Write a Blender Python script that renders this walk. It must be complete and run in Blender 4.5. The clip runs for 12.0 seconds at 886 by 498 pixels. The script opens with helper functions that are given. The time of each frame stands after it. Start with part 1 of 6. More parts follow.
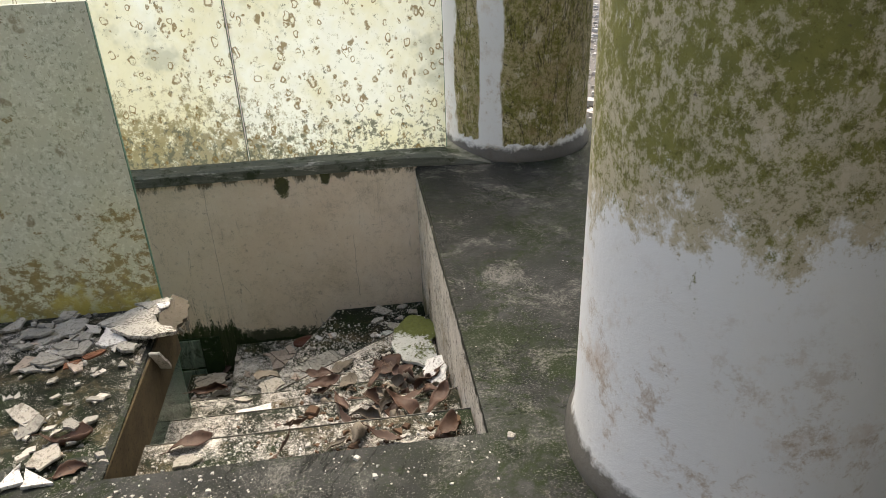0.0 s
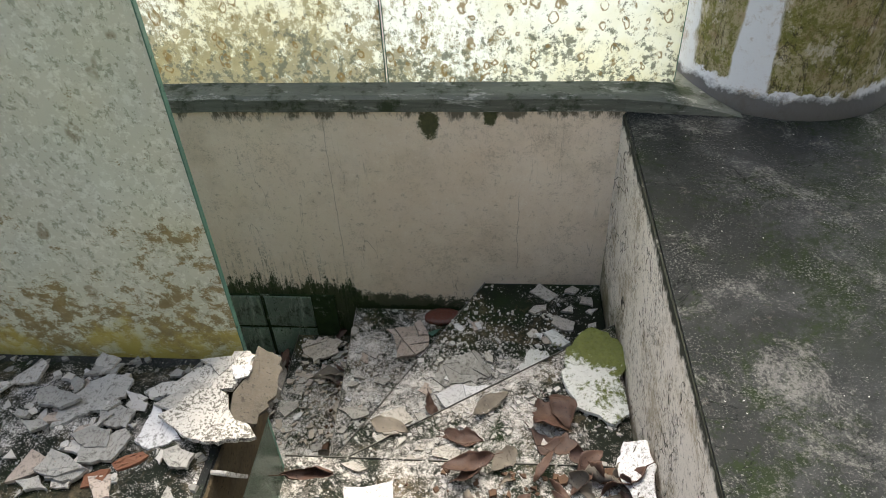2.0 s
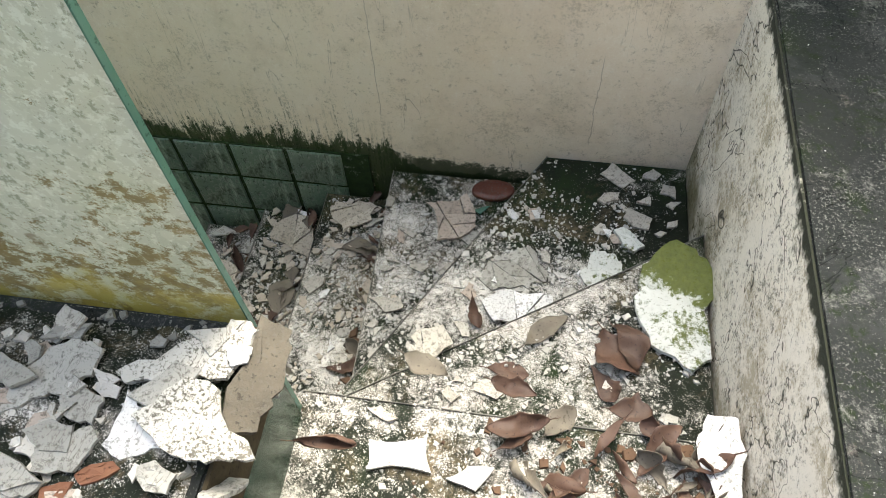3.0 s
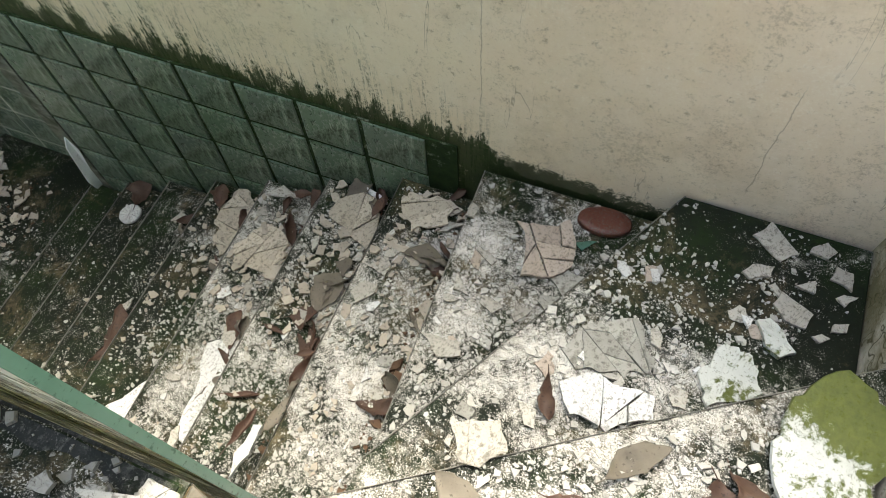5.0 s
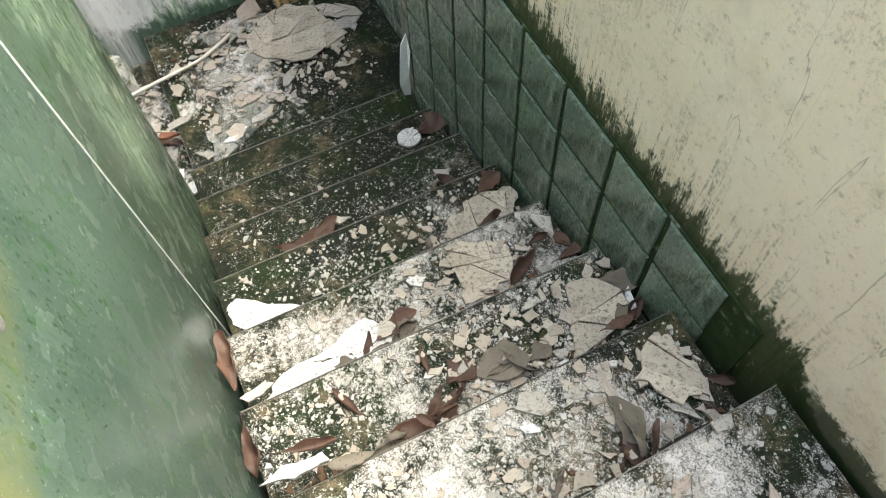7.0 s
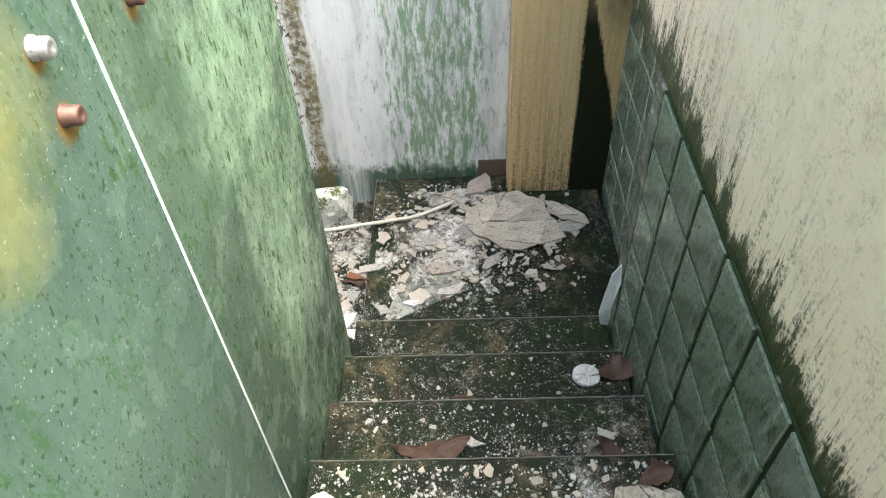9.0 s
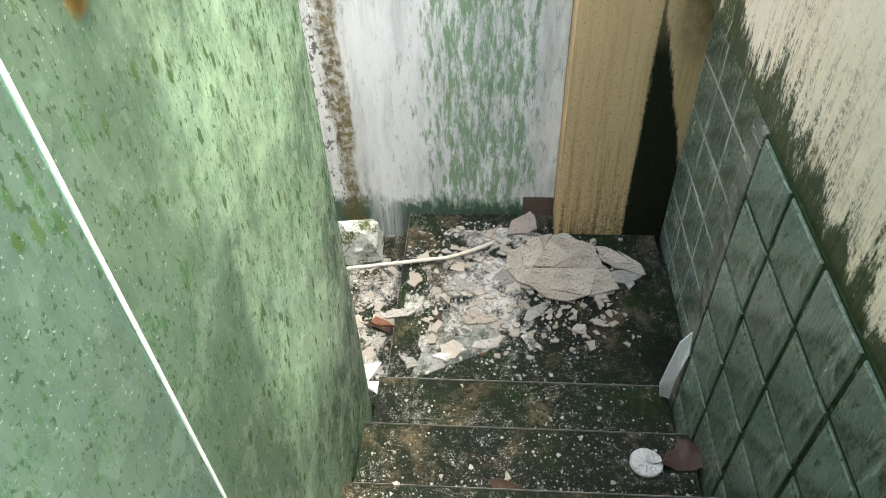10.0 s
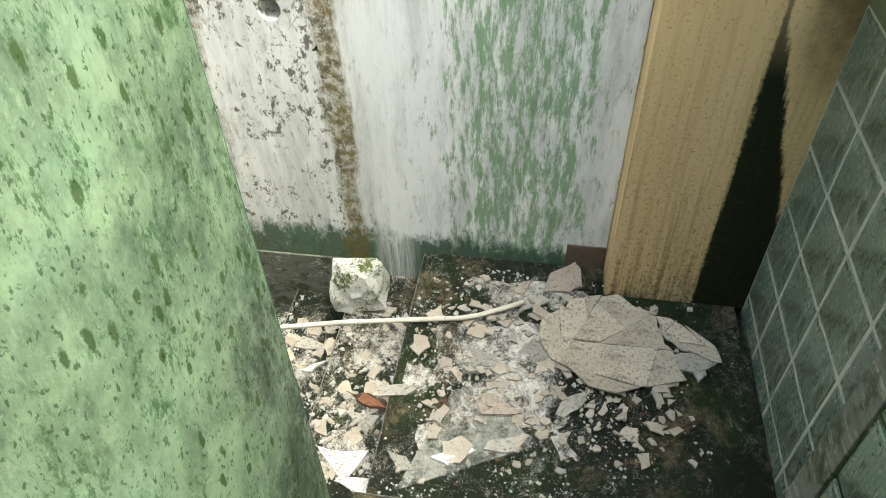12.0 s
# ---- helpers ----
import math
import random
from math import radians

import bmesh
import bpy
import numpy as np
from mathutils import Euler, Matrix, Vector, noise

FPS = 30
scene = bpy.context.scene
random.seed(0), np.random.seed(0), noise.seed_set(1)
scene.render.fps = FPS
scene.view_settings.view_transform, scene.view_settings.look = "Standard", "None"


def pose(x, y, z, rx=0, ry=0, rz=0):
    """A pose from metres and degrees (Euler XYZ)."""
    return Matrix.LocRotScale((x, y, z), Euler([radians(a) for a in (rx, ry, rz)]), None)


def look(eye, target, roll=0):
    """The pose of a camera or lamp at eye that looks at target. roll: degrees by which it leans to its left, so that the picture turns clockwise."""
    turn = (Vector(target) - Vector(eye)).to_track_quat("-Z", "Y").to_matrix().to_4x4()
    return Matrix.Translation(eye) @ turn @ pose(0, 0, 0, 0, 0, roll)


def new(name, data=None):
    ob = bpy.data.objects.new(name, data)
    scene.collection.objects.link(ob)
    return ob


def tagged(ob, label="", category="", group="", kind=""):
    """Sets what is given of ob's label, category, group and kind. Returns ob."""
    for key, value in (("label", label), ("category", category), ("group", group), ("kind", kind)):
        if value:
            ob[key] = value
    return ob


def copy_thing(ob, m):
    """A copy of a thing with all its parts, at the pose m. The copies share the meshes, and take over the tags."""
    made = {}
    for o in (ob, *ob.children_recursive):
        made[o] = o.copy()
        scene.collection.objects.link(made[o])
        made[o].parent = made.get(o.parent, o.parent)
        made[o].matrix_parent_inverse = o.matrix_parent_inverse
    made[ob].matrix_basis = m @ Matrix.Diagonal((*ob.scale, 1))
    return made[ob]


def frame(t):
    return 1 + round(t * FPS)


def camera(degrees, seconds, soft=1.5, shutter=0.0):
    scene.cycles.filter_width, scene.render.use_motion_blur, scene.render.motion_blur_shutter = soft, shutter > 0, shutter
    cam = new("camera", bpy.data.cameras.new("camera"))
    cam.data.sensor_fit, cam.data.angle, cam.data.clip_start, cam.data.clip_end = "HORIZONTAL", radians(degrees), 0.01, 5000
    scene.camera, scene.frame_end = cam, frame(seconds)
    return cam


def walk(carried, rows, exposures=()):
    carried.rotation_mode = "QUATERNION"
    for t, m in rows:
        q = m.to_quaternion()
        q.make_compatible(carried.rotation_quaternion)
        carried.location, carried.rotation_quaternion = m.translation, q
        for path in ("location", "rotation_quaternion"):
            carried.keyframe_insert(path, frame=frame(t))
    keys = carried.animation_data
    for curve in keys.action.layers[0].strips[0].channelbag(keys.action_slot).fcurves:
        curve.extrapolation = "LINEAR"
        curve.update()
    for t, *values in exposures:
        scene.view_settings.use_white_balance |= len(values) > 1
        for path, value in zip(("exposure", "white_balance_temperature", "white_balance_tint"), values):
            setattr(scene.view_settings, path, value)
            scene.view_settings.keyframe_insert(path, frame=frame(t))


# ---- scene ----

# ---------------------------------------------------------------- camera
cam = camera(63.9, 12.0, soft=0.4)
PATH = [
    (0, (0.327, -0.200, 1.392), (0.556, 1.785, 0.339), -2.3),
    (0.5, (0.276, 0.122, 1.329), (0.346, 2.084, 0.209), -2.6),
    (1, (0.192, 0.469, 1.376), (0.227, 2.374, 0.163), -2.8),
    (1.5, (0.171, 0.757, 1.365), (0.121, 2.633, 0.105), -3.0),
    (2, (0.153, 1.050, 1.302), (-0.018, 2.779, -0.144), -2.9),
    (2.5, (0.073, 1.385, 1.228), (-0.149, 2.828, -0.497), -2.9),
    (2.7, (0.040, 1.496, 1.214), (-0.182, 2.832, -0.597), -3.0),
    (4.3, (0.072, 1.983, 1.011), (-0.382, 2.963, -0.974), -6.9),
    (4.5, (0.038, 2.033, 0.962), (-0.417, 3.016, -1.022), -6.0),
    (5, (-0.062, 2.163, 0.878), (-0.542, 3.122, -1.112), -5.4),
    (5.5, (-0.108, 2.300, 0.775), (-0.633, 3.235, -1.214), -5.3),
    (6, (-0.138, 2.428, 0.706), (-0.798, 3.294, -1.275), -4.8),
    (6.5, (-0.259, 2.506, 0.541), (-1.098, 3.193, -1.441), -4.7),
    (7, (-0.338, 2.557, 0.532), (-1.367, 2.970, -1.437), -4.5),
    (7.2, (-0.364, 2.608, 0.477), (-1.453, 2.932, -1.476), -4.5),
    (8.8, (-0.623, 2.715, 0.420), (-2.141, 2.701, -1.253), -3.0),
    (9, (-0.684, 2.731, 0.367), (-2.248, 2.671, -1.263), -3.1),
    (9.5, (-0.820, 2.750, 0.299), (-2.427, 2.615, -1.284), -2.8),
    (10, (-1.027, 2.676, 0.164), (-2.641, 2.524, -1.411), -2.6),
    (10.5, (-1.227, 2.712, 0.028), (-2.845, 2.498, -1.536), -2.8),
    (11, (-1.402, 2.752, -0.012), (-3.014, 2.513, -1.580), -2.6),
    (11.5, (-1.625, 2.732, -0.099), (-3.213, 2.474, -1.687), -2.5),
    (12, (-1.763, 2.709, -0.191), (-3.344, 2.420, -1.780), -2.1),
]
walk(cam, [(t, look(eye, target, roll)) for t, eye, target, roll in PATH], [(0, 1.29, 7200, 8), (1.5, 1.31, 6700, 8), (2.7, 2.15, 6600, 4), (4.3, 2.35, 6700, 2), (5.5, 2.68, 6900, 2), (6.5, 3.02, 6800, 3), (7.2, 2.95, 6600, 4), (8.8, 3.07, 6400, 5), (12, 3.0, 6850, -2)])

# ---------------------------------------------------------------- daylight
world = bpy.data.worlds.new("overcast_sky")
scene.world = world
world.use_nodes = True
wn = world.node_tree.nodes
sky = wn.new("ShaderNodeTexSky")
sky.sky_type, sky.sun_disc = "NISHITA", False
sky.sun_elevation, sky.sun_rotation = radians(60), radians(5)
sky.air_density, sky.dust_density, sky.ozone_density = 1.0, 6.0, 1.0
wn["Background"].inputs["Strength"].default_value = 0.15
world.node_tree.links.new(sky.outputs["Color"], wn["Background"].inputs["Color"])
sun = new("sun", bpy.data.lights.new("sun", "SUN"))
sun.data.energy, sun.data.angle, sun.data.color = 1.2, radians(40), (1.0, 0.97, 0.92)
sun.matrix_world = look((0.4, 4.3, 7.8), (0, 0, 0))


# ---------------------------------------------------------------- material tools
class Nodes:
    """A small writer of node trees."""

    def __init__(self, name):
        self.material = bpy.data.materials.new(name)
        self.material.use_nodes = True
        self.tree = self.material.node_tree
        self.bsdf = self.tree.nodes["Principled BSDF"]
        self.output = self.tree.nodes["Material Output"]
        self.place = self.tree.nodes.new("ShaderNodeTexCoord").outputs["Object"]

    def put(self, socket, value):
        if isinstance(value, bpy.types.NodeSocket):
            self.tree.links.new(value, socket)
        elif isinstance(value, (tuple, list)) and len(value) == 3 and socket.type == "RGBA":
            socket.default_value = (*value, 1)
        else:
            socket.default_value = value

    def node(self, kind, **inputs):
        n = self.tree.nodes.new(kind)
        for key, value in inputs.items():
            self.put(n.inputs[key], value)
        return n

    def scaled(self, sx, sy, sz, vec=None):
        n = self.node("ShaderNodeMapping")
        self.put(n.inputs["Vector"], vec or self.place)
        n.inputs["Scale"].default_value = (sx, sy, sz)
        return n.outputs[0]

    def noise(self, scale, detail=4, rough=0.6, vec=None, warp=0.0):
        n = self.node("ShaderNodeTexNoise", Scale=scale, Detail=detail, Roughness=rough, Distortion=warp)
        self.put(n.inputs["Vector"], vec or self.place)
        return n.outputs["Fac"]

    def cells(self, scale, vec=None, feature="F1", out="Distance"):
        n = self.node("ShaderNodeTexVoronoi", Scale=scale)
        n.feature = feature
        self.put(n.inputs["Vector"], vec or self.place)
        return n.outputs[out]

    def ramp(self, fac, *stops):
        n = self.node("ShaderNodeValToRGB", Fac=fac)
        e = n.color_ramp.elements
        while len(e) < len(stops):
            e.new(0.5)
        for k, (p, c) in enumerate(stops):
            e[k].position = p
            e[k].color = (c, c, c, 1) if isinstance(c, (int, float)) else (*c, 1)
        return n.outputs[0]

    def mix(self, fac, a, b, how="MIX"):
        n = self.tree.nodes.new("ShaderNodeMix")
        n.data_type, n.blend_type = "RGBA", how
        self.put(n.inputs[0], fac), self.put(n.inputs[6], a), self.put(n.inputs[7], b)
        return n.outputs[2]

    def maths(self, how, a, b=0.0, c=0.0):
        n = self.tree.nodes.new("ShaderNodeMath")
        n.operation, n.use_clamp = how, how in ("ADD", "MULTIPLY", "SUBTRACT")
        self.put(n.inputs[0], a), self.put(n.inputs[1], b), self.put(n.inputs[2], c)
        return n.outputs[0]

    def span(self, value, a, b, c=0.0, d=1.0):
        n = self.tree.nodes.new("ShaderNodeMapRange")
        self.put(n.inputs[0], value)
        for k, v in enumerate((a, b, c, d)):
            n.inputs[k + 1].default_value = v
        return n.outputs[0]

    def axis(self, which):
        n = self.node("ShaderNodeSeparateXYZ")
        self.put(n.inputs[0], self.place)
        return n.outputs[which]

    def chance(self):
        return self.tree.nodes.new("ShaderNodeObjectInfo").outputs["Random"]

    def island(self):
        return self.tree.nodes.new("ShaderNodeNewGeometry").outputs["Random Per Island"]

    def bump(self, height, strength=0.3, distance=0.01):
        n = self.node("ShaderNodeBump", Strength=strength, Distance=distance)
        self.put(n.inputs["Height"], height)
        self.put(self.bsdf.inputs["Normal"], n.outputs[0])
        return n.outputs[0]

    def done(self, color, rough=0.8, spec=0.3, metal=0.0):
        self.put(self.bsdf.inputs["Base Color"], color)
        self.put(self.bsdf.inputs["Roughness"], rough)
        self.put(self.bsdf.inputs["Specular IOR Level"], spec)
        self.put(self.bsdf.inputs["Metallic"], metal)
        return self.material


def beige_plaster():
    n = Nodes("beige_plaster")
    x, z = n.axis(0), n.axis(2)
    base = n.mix(n.noise(1.6, 5), (0.70, 0.57, 0.44), (0.85, 0.75, 0.62))
    base = n.mix(n.maths("MULTIPLY", n.ramp(n.noise(5, 6, 0.7), (0.45, 0.0), (0.7, 1.0)), 0.4), base, (0.83, 0.75, 0.65))
    base = n.mix(n.maths("MULTIPLY", n.ramp(n.noise(3.3, 7, 0.75), (0.50, 0.0), (0.68, 1.0)), 0.4), base, (0.48, 0.39, 0.28))
    base = n.mix(n.maths("MULTIPLY", n.ramp(n.noise(32, 7, 0.82), (0.57, 0.0), (0.64, 1.0)), 0.6), base, (0.30, 0.24, 0.17))
    fine = n.maths("ADD", n.maths("MULTIPLY", n.noise(120, 5, 0.85), 0.5), n.maths("MULTIPLY", n.noise(6, 7, 0.8), 0.5))
    base = n.mix(n.ramp(fine, (0.53, 0.0), (0.60, 0.5)), base, (0.36, 0.29, 0.21))
    base = n.mix(n.ramp(fine, (0.40, 0.4), (0.46, 0.0)), base, (0.88, 0.81, 0.71))
    hair = n.ramp(n.noise(1.0, 4, 0.5, n.scaled(9, 9, 0.9), 1.4), (0.60, 0.0), (0.606, 1.0), (0.612, 0.0))
    base = n.mix(n.maths("MULTIPLY", hair, n.ramp(n.noise(2.5, 3), (0.5, 0.0), (0.6, 0.7))), base, (0.20, 0.16, 0.11))
    # wet growth: a ragged fringe over the glass blocks, and thin runs above it
    lift = n.node("ShaderNodeMath")
    n.put(lift.inputs[0], z), n.put(lift.inputs[1], n.span(x, -0.52, -0.38, 0.0, 0.07))
    height = n.span(lift.outputs[0], -0.957, 0.043, 0.0, 1.0)
    swell = n.span(n.noise(1.0, 4, 0.65, n.scaled(6, 6, 0.4)), 0.34, 0.66, 0.25, 1.0)
    gate = n.span(x, -0.35, -0.70, 0.15, 1.0)
    reach = n.maths("MULTIPLY", n.maths("MULTIPLY", swell, gate), n.span(x, -1.4, -2.6, 0.19, 0.31))
    over = n.tree.nodes.new("ShaderNodeMath")
    over.operation = "DIVIDE"
    n.put(over.inputs[0], height), n.put(over.inputs[1], reach)
    # tufts of upright bristles, dense at the foot and broken into dashes above
    bristle = n.maths("ADD", n.maths("MULTIPLY", n.noise(1.0, 6, 0.8, n.scaled(55, 55, 13)), 0.42), n.maths("MULTIPLY", n.noise(1.0, 5, 0.7, n.scaled(9, 9, 5)), 0.33))
    bristle = n.maths("ADD", bristle, n.maths("MULTIPLY", n.noise(65, 8, 0.92), 0.25))
    fringe = n.ramp(n.maths("SUBTRACT", n.maths("ADD", bristle, 0.10), n.maths("MULTIPLY", over.outputs[0], 0.125)), (0.49, 0.0), (0.54, 0.96))
    runs = n.ramp(n.noise(1.0, 6, 0.75, n.scaled(60, 60, 2.6)), (0.51, 0.0), (0.56, 1.0))
    broken = n.ramp(n.noise(75, 6, 0.85), (0.47, 0.0), (0.54, 1.0))
    fade = n.span(over.outputs[0], 0.6, 2.8, 1.0, 0.0)
    thin = n.maths("MULTIPLY", n.maths("MULTIPLY", runs, broken), n.maths("MULTIPLY", fade, gate))
    growth = n.maths("ADD", fringe, n.maths("MULTIPLY", thin, 0.9))
    green = n.mix(n.noise(26, 4), (0.004, 0.008, 0.003), (0.038, 0.066, 0.013))
    base = n.mix(growth, base, green)
    top = n.span(z, -0.17, -0.0, 0.0, 1.0)
    soot = n.ramp(n.maths("MULTIPLY", top, n.noise(1.0, 5, 0.75, n.scaled(13, 13, 5.0))), (0.43, 0.0), (0.52, 0.85))
    base = n.mix(soot, base, (0.055, 0.05, 0.03))
    for px, pz, wide, tall in ((-0.11, -0.055, 0.045, 0.075), (0.12, -0.02, 0.03, 0.05)):
        gap = n.node("ShaderNodeVectorMath")
        gap.operation = "DISTANCE"
        n.put(gap.inputs[0], n.scaled(1 / wide, 0, 1 / tall))
        gap.inputs[1].default_value = (px / wide, 0, pz / tall)
        blot = n.ramp(n.maths("ADD", n.span(gap.outputs["Value"], 0.0, 1.5, 0.55, 0.0), n.maths("MULTIPLY", n.noise(48, 7, 0.85), 0.6)), (0.50, 0.0), (0.58, 0.95))
        base = n.mix(blot, base, n.mix(n.noise(70, 4), (0.006, 0.010, 0.003), (0.07, 0.085, 0.02)))
    for cx, wave, lo, hi in ((-0.52, 0.03, -0.75, 0.0), (0.24, 0.05, -0.8, -0.35)):
        bend = n.maths("MULTIPLY_ADD", n.noise(5, 6, 0.7), wave, x)
        line = n.maths("COMPARE", bend, cx + 0.5 * wave, 0.0016)
        line = n.maths("MULTIPLY", line, n.maths("MULTIPLY", n.span(z, lo, lo + 0.05), n.span(z, hi, hi - 0.05)))
        base = n.mix(n.maths("MULTIPLY", line, 0.4), base, (0.16, 0.12, 0.08))
    foot = n.ramp(n.maths("ADD", n.span(z, -0.86, -0.99, 0.0, 0.42), n.maths("ADD", n.span(x, 0.25, -0.45, -0.10, 0.05), n.maths("MULTIPLY", n.noise(34, 8, 0.85), 0.75))), (0.66, 0.0), (0.72, 0.92))
    base = n.mix(n.maths("MULTIPLY", foot, n.span(x, -0.6, -0.4)), base, n.mix(n.noise(18, 4), (0.008, 0.014, 0.006), (0.035, 0.055, 0.018)))
    n.bump(n.noise(60, 5, 0.7), 0.25, 0.004)
    return n.done(base, n.span(growth, 0, 1, 0.75, 0.5), 0.25)


def pit_side():
    n = Nodes("mouldy_cream_plaster")
    z = n.axis(2)
    base = n.mix(n.noise(3, 6, 0.7), (0.60, 0.54, 0.45), (0.78, 0.73, 0.65))
    rust = n.ramp(n.maths("ADD", n.maths("MULTIPLY", n.noise(3.5, 7, 0.8), 0.6), n.maths("MULTIPLY", n.noise(50, 6, 0.85), 0.4)), (0.50, 0.0), (0.57, 0.75))
    base = n.mix(rust, base, n.mix(n.noise(9, 4), (0.16, 0.12, 0.06), (0.40, 0.33, 0.22)))
    specks = n.ramp(n.maths("ADD", n.maths("MULTIPLY", n.noise(60, 7, 0.85), 0.7), n.maths("MULTIPLY", n.noise(4, 5, 0.7), 0.3)), (0.53, 0.0), (0.58, 1.0))
    base = n.mix(n.maths("MULTIPLY", specks, 0.75), base, (0.045, 0.04, 0.025))
    crack = n.ramp(n.noise(1.3, 5, 0.62, n.scaled(1, 1, 1.2), 0.6), (0.497, 0.0), (0.5, 1.0), (0.503, 0.0))
    base = n.mix(crack, base, (0.02, 0.018, 0.012))
    edge = n.ramp(n.maths("ADD", n.span(z, -0.14, -0.02, 0.0, 0.62), n.maths("MULTIPLY", n.noise(14, 4, 0.7), 0.55)), (0.72, 0.0), (0.84, 1.0))
    base = n.mix(edge, base, (0.03, 0.032, 0.022))
    low = n.ramp(n.maths("ADD", n.span(z, -0.35, -0.75, 0.0, 0.4), n.maths("MULTIPLY", n.noise(6, 5, 0.7), 0.6)), (0.55, 0.0), (0.72, 0.8))
    base = n.mix(low, base, (0.10, 0.09, 0.035))
    n.bump(n.noise(50, 5, 0.7), 0.35, 0.006)
    return n.done(base, 0.8, 0.2)


def dark_floor():
    n = Nodes("dark_polished_concrete_floor")
    base = n.mix(n.noise(1.1, 6, 0.65), (0.008, 0.009, 0.008), (0.034, 0.036, 0.034))
    base = n.mix(n.ramp(n.noise(2.3, 6, 0.7, warp=0.6), (0.48, 0.0), (0.68, 0.8)), base, (0.058, 0.060, 0.060))
    base = n.mix(n.maths("MULTIPLY", n.ramp(n.noise(0.9, 5, 0.7), (0.5, 0.0), (0.65, 1.0)), 0.7), base, (0.022, 0.030, 0.014))
    worn = n.ramp(n.maths("ADD", n.maths("MULTIPLY", n.noise(2.6, 6, 0.75), 0.5), n.maths("MULTIPLY", n.noise(70, 7, 0.85), 0.5)), (0.54, 0.0), (0.63, 0.5))
    base = n.mix(worn, base, (0.13, 0.13, 0.12))
    base = n.mix(n.ramp(n.noise(120, 3, 0.7), (0.60, 0.0), (0.66, 0.7)), base, (0.012, 0.012, 0.010))
    base = n.mix(n.maths("MULTIPLY", n.ramp(n.noise(4.5, 8, 0.8), (0.6, 0.0), (0.72, 1.0)), 0.5), base, (0.26, 0.22, 0.19))
    grime = n.ramp(n.maths("ADD", n.maths("MULTIPLY", n.noise(1.9, 7, 0.78, warp=0.5), 0.65), n.maths("MULTIPLY", n.noise(28, 7, 0.85), 0.35)), (0.50, 0.0), (0.56, 0.85))
    base = n.mix(grime, base, n.mix(n.noise(11, 5), (0.005, 0.008, 0.003), (0.020, 0.032, 0.008)))
    pale = n.ramp(n.maths("ADD", n.maths("MULTIPLY", n.noise(3.7, 7, 0.8, warp=0.7), 0.6), n.maths("MULTIPLY", n.noise(85, 6, 0.88), 0.4)), (0.525, 0.0), (0.60, 0.7))
    base = n.mix(pale, base, (0.17, 0.165, 0.15))
    split = n.ramp(n.noise(1.4, 6, 0.6, warp=0.9), (0.4975, 0.0), (0.5, 1.0), (0.5025, 0.0))
    base = n.mix(n.maths("MULTIPLY", split, 0.8), base, (0.003, 0.003, 0.003))
    salt = n.ramp(n.maths("ADD", n.maths("MULTIPLY", n.noise(150, 4, 0.8), 0.7), n.maths("MULTIPLY", n.noise(5, 6, 0.75), 0.3)), (0.555, 0.0), (0.61, 0.6))
    base = n.mix(salt, base, (0.22, 0.22, 0.20))
    n.bump(n.maths("SUBTRACT", n.noise(35, 6, 0.7), n.maths("MULTIPLY", split, 0.6)), 0.3, 0.005)
    return n.done(base, n.span(n.noise(5, 5), 0.3, 0.7, 0.55, 0.9), 0.10)


